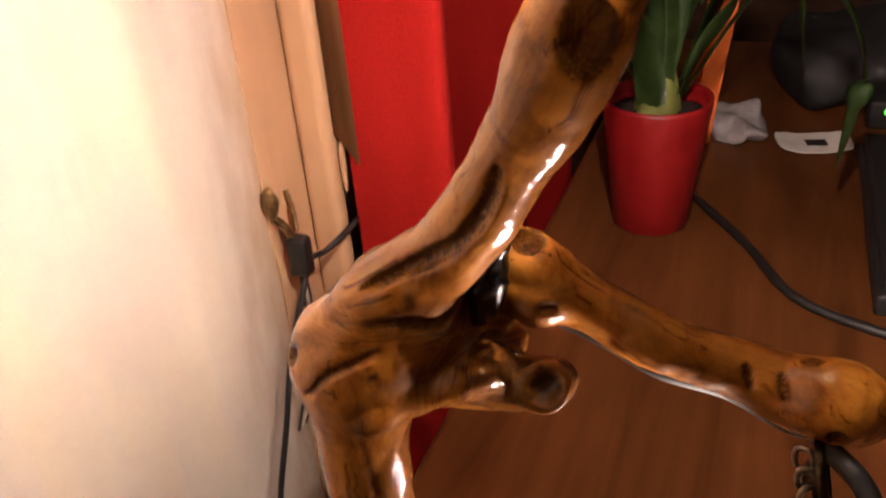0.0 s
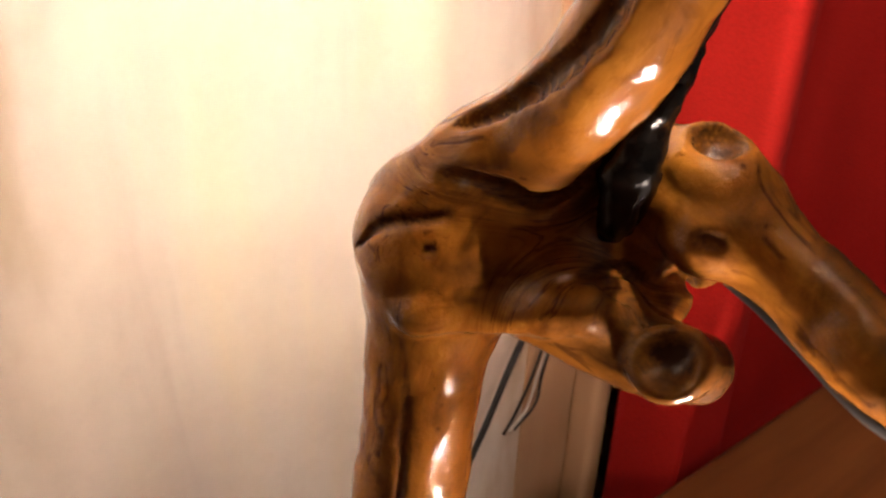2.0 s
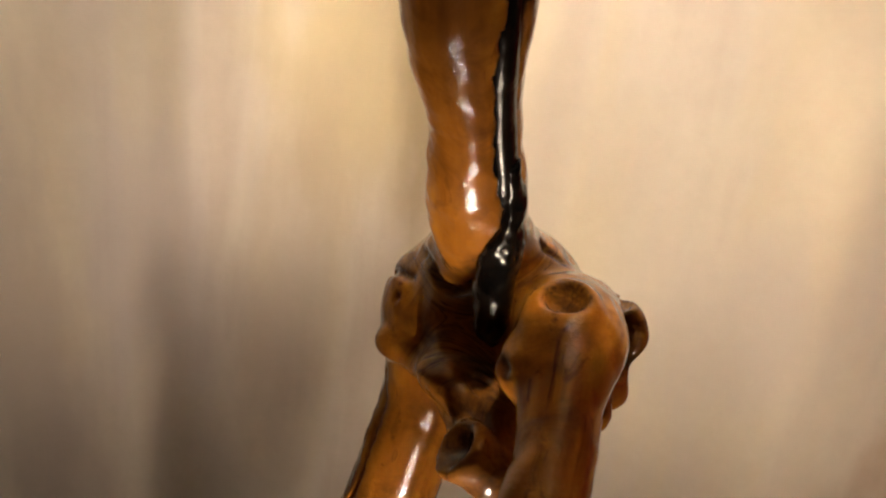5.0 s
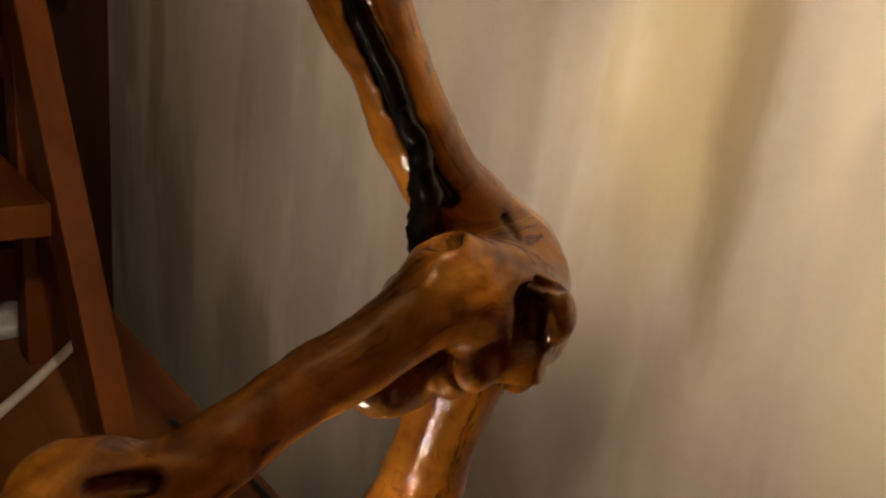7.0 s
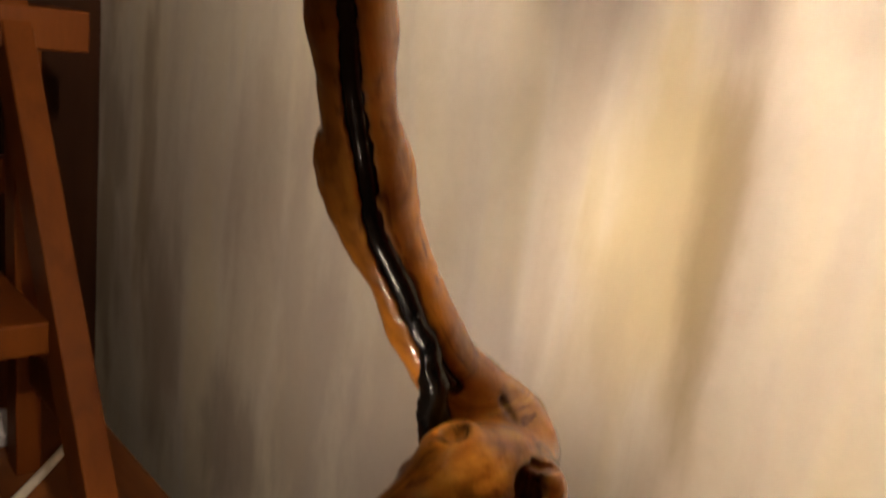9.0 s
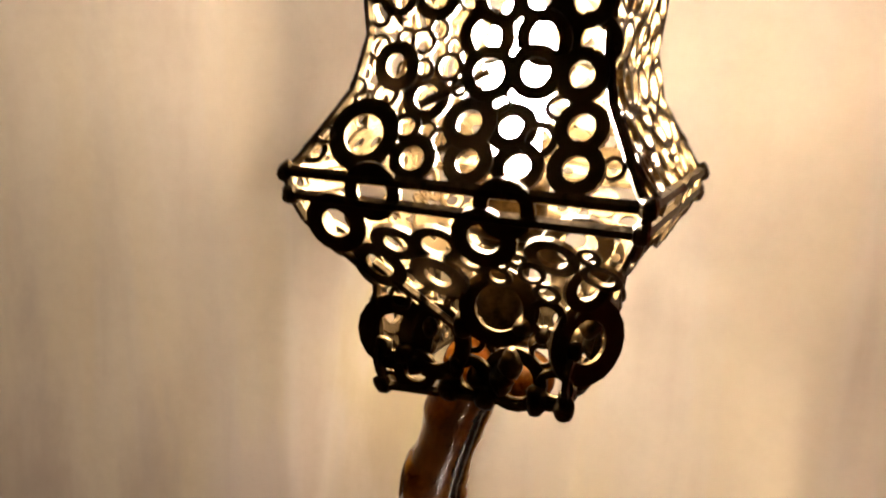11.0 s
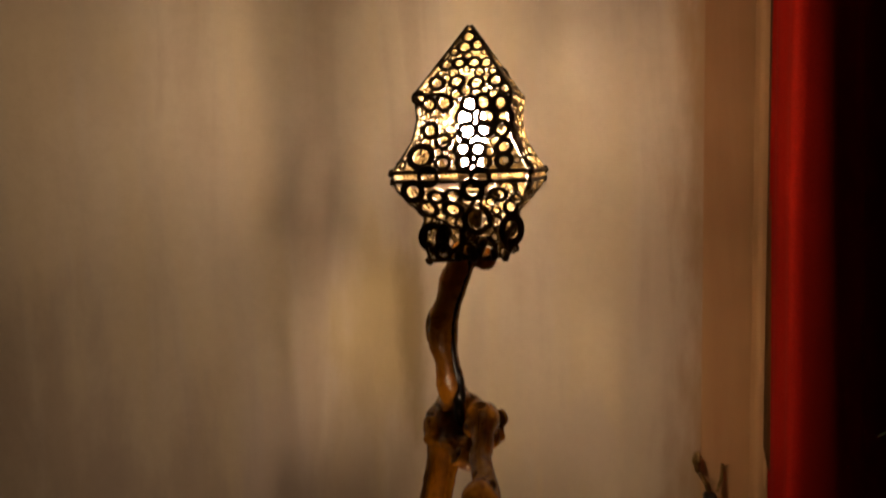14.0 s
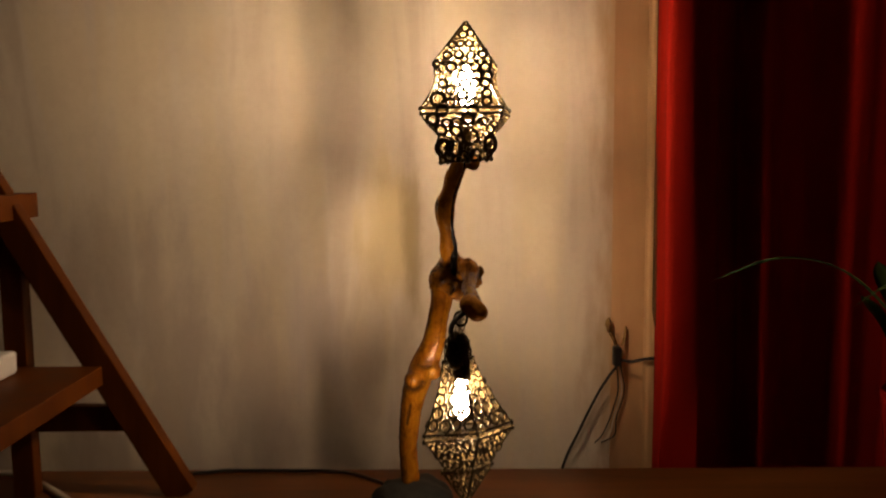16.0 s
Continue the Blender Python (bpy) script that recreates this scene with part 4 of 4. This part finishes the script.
def build_plant():
    px, py = .850, .169
    t = thing("potted_plant", "strappy green houseplant in a glossy red pot", "plant", (px, py, 0))
    wall_p = [(.052, 0), (.055, .003), (.0755, .190), (.0755, .197), (.071, .197), (.069, .185), (.066, .172)]
    smooth(part("pot", lathe(wall_p, 48), POT_RED, t, "glossy tapered red pot"))
    smooth(part("soil", roughen(lathe([(.064, .168), (.066, .173), (.03, .176), (.002, .177)], 30), .003, 60), SOIL, t))
    leaves = [
        [(0, -.01, .17), (-.05, -.02, .30), (-.16, -.02, .42), (-.28, -.02, .452), (-.41, -.02, .412)],
        [(.01, -.01, .17), (0, -.04, .33), (-.05, -.08, .42), (-.12, -.08, .41), (-.17, -.06, .37)],
        [(.01, -.02, .17), (.02, -.12, .34), (0, -.20, .345), (-.005, -.245, .27), (-.005, -.25, .20), (-.01, -.24, .115)],
        [(.01, -.02, .17), (.02, -.09, .33), (0, -.15, .36), (0, -.17, .30), (.0, -.185, .22)],
    ]
    leaves += [
        [(-.01, .01, .17), (-.03, .03, .28), (-.05, .06, .38), (-.05, .10, .43)],
        [(-.01, 0, .17), (-.02, -.005, .27), (-.04, -.01, .37), (-.05, -.02, .46)],
        [(-.02, .005, .17), (-.05, .01, .24), (-.08, .03, .33), (-.10, .06, .37)],
        [(0, -.015, .17), (.0, -.05, .25), (-.02, -.09, .33), (-.02, -.12, .40)],
        [(.01, .02, .17), (.06, .06, .30), (.12, .10, .38), (.2, .12, .36)],
    ]
    leaves += [
        [(.02, -.02, .17), (.07, -.06, .30), (.13, -.10, .38), (.20, -.14, .35)],
        [(0, 0, .17), (.03, 0, .32), (.03, .02, .46), (.0, .05, .52)],
        [(.0, .01, .17), (-.02, .04, .24), (-.01, .07, .30), (.02, .10, .30)],
    ]
    for i, pts in enumerate(leaves):
        smooth(part("leaf", strap_leaf(pts, (.015, .014, .023, .023, .034, .040, .036, .034, .016, .016, .026, .028)[i]), LEAF, t))
    for k in range(5):
        a = k * 1.3
        smooth(part("stem", tube([(.012 * math.cos(a), .012 * math.sin(a), .165), (.014 * math.cos(a), .014 * math.sin(a), .2), (.01 * math.cos(a), .01 * math.sin(a), .245)], lambda u: .024 - .014 * u, 10, 10), LEAF_BASE, t, "pale green stem base"))
    return t


build_plant()


# ---- slanted shelf unit ----
def build_shelf():
    t = thing("shelf_unit", "orange-brown wooden ladder shelf standing on the table", "shelf", (-.75, .25, 0))
    at = t.location.copy()

    def put(name, bm, mat=SHELF_WOOD, label=""):
        ob = part(name, bm, mat, t, label)
        ob.location = -at
        return ob

    for y in (.190, -.36):
        put("slanted_leg", beam((-.549, y, -.0), (-.925, y - .02, .685), .054, .032, .002))
        put("post", beam((-.847, y - .005, 0), (-.847, y - .005, .531), .042, .03, .002))
        put("rail", beam((-.640, y + .006, .150), (-.850, y + .006, .150), .05, .022, .002))
    put("back_rail", box(-.985, -.962, -.39, .215, .336, .383, .002))
    put("shelf_board", box(-.97, -.683, -.39, .167, .222, .258, .002))
    put("shelf_board", box(-.97, -.827, -.42, .253, .532, .579, .002))
    return t


build_shelf()


def simple(name, label, category, bm, mat, soft_look=True):
    ob = part(name, bm, mat)
    if soft_look:
        smooth(ob)
    return tagged(ob, label, category)


# ---- small things on the table ----
simple("power_cable", "thick black cable lying across the table", "cable",
       tube([(.99, .16, .006), (.907, .10, .006), (.796, .027, .006), (.683, -.035, .006), (.636, -.115, .006), (.615, -.2, .006), (.60, -.36, .006)], .0062, 60, 8), RUBBER)
simple("back_cable", "thin black cable along the rear of the table", "cable",
       tube([(-.62, .27, .004), (-.53, .290, .004), (-.48, .298, .004), (-.36, .296, .004), (-.25, .285, .004), (-.16, .22, .004)], .0035, 50, 8), RUBBER)
simple("white_cable", "off-white cable lying under the shelf", "cable",
       tube([(-.60, -.01, .006), (-.711, .104, .006), (-.78, .17, .006), (-.851, .232, .006), (-.91, .275, .006), (-1.0, .29, .006)], .0065, 50, 8), WHITE_CABLE)


def build_case():
    t = thing("black_case", "flat black plastic equipment case on the table", "case", (.875, -.315, 0))
    part("body", box(-.205, .26, -.19, .188, 0, .03, .006, 3), BLACK_CASE, t)
    part("lid", box(-.2, .255, -.186, .184, .0315, .05, .006, 3), BLACK_CASE, t)
    part("trim", box(-.2062, -.2045, -.1, .1, .010, .016), IRON, t, "thin grey metal strip")
    return t


build_case()
bag = bmesh.new()
bmesh.ops.create_icosphere(bag, subdivisions=4, radius=1)
bmesh.ops.scale(bag, vec=(.15, .15, .09), verts=bag.verts)
roughen(bag, .035, 9)
for v in bag.verts:
    v.co = Vector((v.co.x + 1.44, v.co.y - .13, max(v.co.z + .065, 0)))
simple("black_bag", "crumpled black bag on the table", "bag", bag, BLACK_CASE)
wrap = bmesh.new()
bmesh.ops.create_icosphere(wrap, subdivisions=4, radius=1)
bmesh.ops.scale(wrap, vec=(.075, .05, .03), verts=wrap.verts)
roughen(wrap, .02, 22)
for v in wrap.verts:
    v.co = Vector((v.co.x + 1.21, v.co.y + .065, max(v.co.z + .016, 0.0005)))
simple("plastic_wrap", "crumpled clear grey plastic wrap on the table", "wrap", wrap, GREY_FOIL)
sheet = bmesh.new()
bmesh.ops.create_grid(sheet, x_segments=10, y_segments=14, size=1)
for v in sheet.verts:
    round_off = 1 - 0.12 * (v.co.x * v.co.y) ** 2
    x, y = v.co.x * .042 * round_off, v.co.y * .062 * round_off
    v.co = Vector((x, y, .003 + 1.6 * y * y + .004 * abs(noise.noise((x * 40, y * 40, 1)))))
bmesh.ops.solidify(sheet, geom=sheet.faces[:], thickness=.0016)
sheet.transform(pose(1.175, -.058, .001, 0, 0, 14))
paper = simple("folded_paper", "small folded white paper with a dark mark on the table", "paper", sheet, PAPER, False)
mark = box(-.010, .012, -.020, .014, 0, .0012)
mark.transform(pose(1.170, -.060, .0065, 0, 0, 14))
part("mark", mark, BLACK_CASE, paper, "dark printed mark")


def build_charger():
    t = thing("charger", "small black charger with a green light on the table", "charger", (1.30, -.175, 0))
    part("body", box(-.035, .035, -.03, .03, 0, .05, .006, 3), BLACK_CASE, t)
    smooth(part("light", ball(.007, (-.034, 0, .034), (.4, 1, 1), 12, 8), make_glow("green_light", (0.15, 1.0, 0.05, 1), 0.6), t, "green indicator light"))
    return t


build_charger()


def build_orange():
    t = thing("orange_packet", "two bright orange plastic strips standing behind the plant", "packet", (1.15, .13, 0))
    part("strip", beam((0, 0, 0), (.02, -.03, .30), .035, .006, .001, (1, 0, 0)), ORANGE, t)
    part("strip", beam((.01, .035, 0), (.03, -.005, .24), .026, .006, .001, (1, 0, 0)), ORANGE, t)
    return t


build_orange()
simple("white_box", "small off-white box on the lower shelf board", "box", roughen(box(-.875, -.815, .05, .12, .2585, .300, .008, 3), .002, 40), PAPER, False)
simple("beige_box", "long low beige cardboard box on the lower shelf board", "box", box(-.958, -.898, -.12, .165, .2585, .334, .004), BEIGE_CARD, False)
rag = bmesh.new()
bmesh.ops.create_icosphere(rag, subdivisions=4, radius=1)
bmesh.ops.scale(rag, vec=(.05, .06, .022), verts=rag.verts)
roughen(rag, .016, 28, 3.0)
for v in rag.verts:
    v.co = Vector((v.co.x - .95, v.co.y + .15, max(v.co.z + .012, 0.0005)))
simple("plastic_rag", "crumpled grey plastic rag under the shelf", "rag", rag, GREY_FOIL)
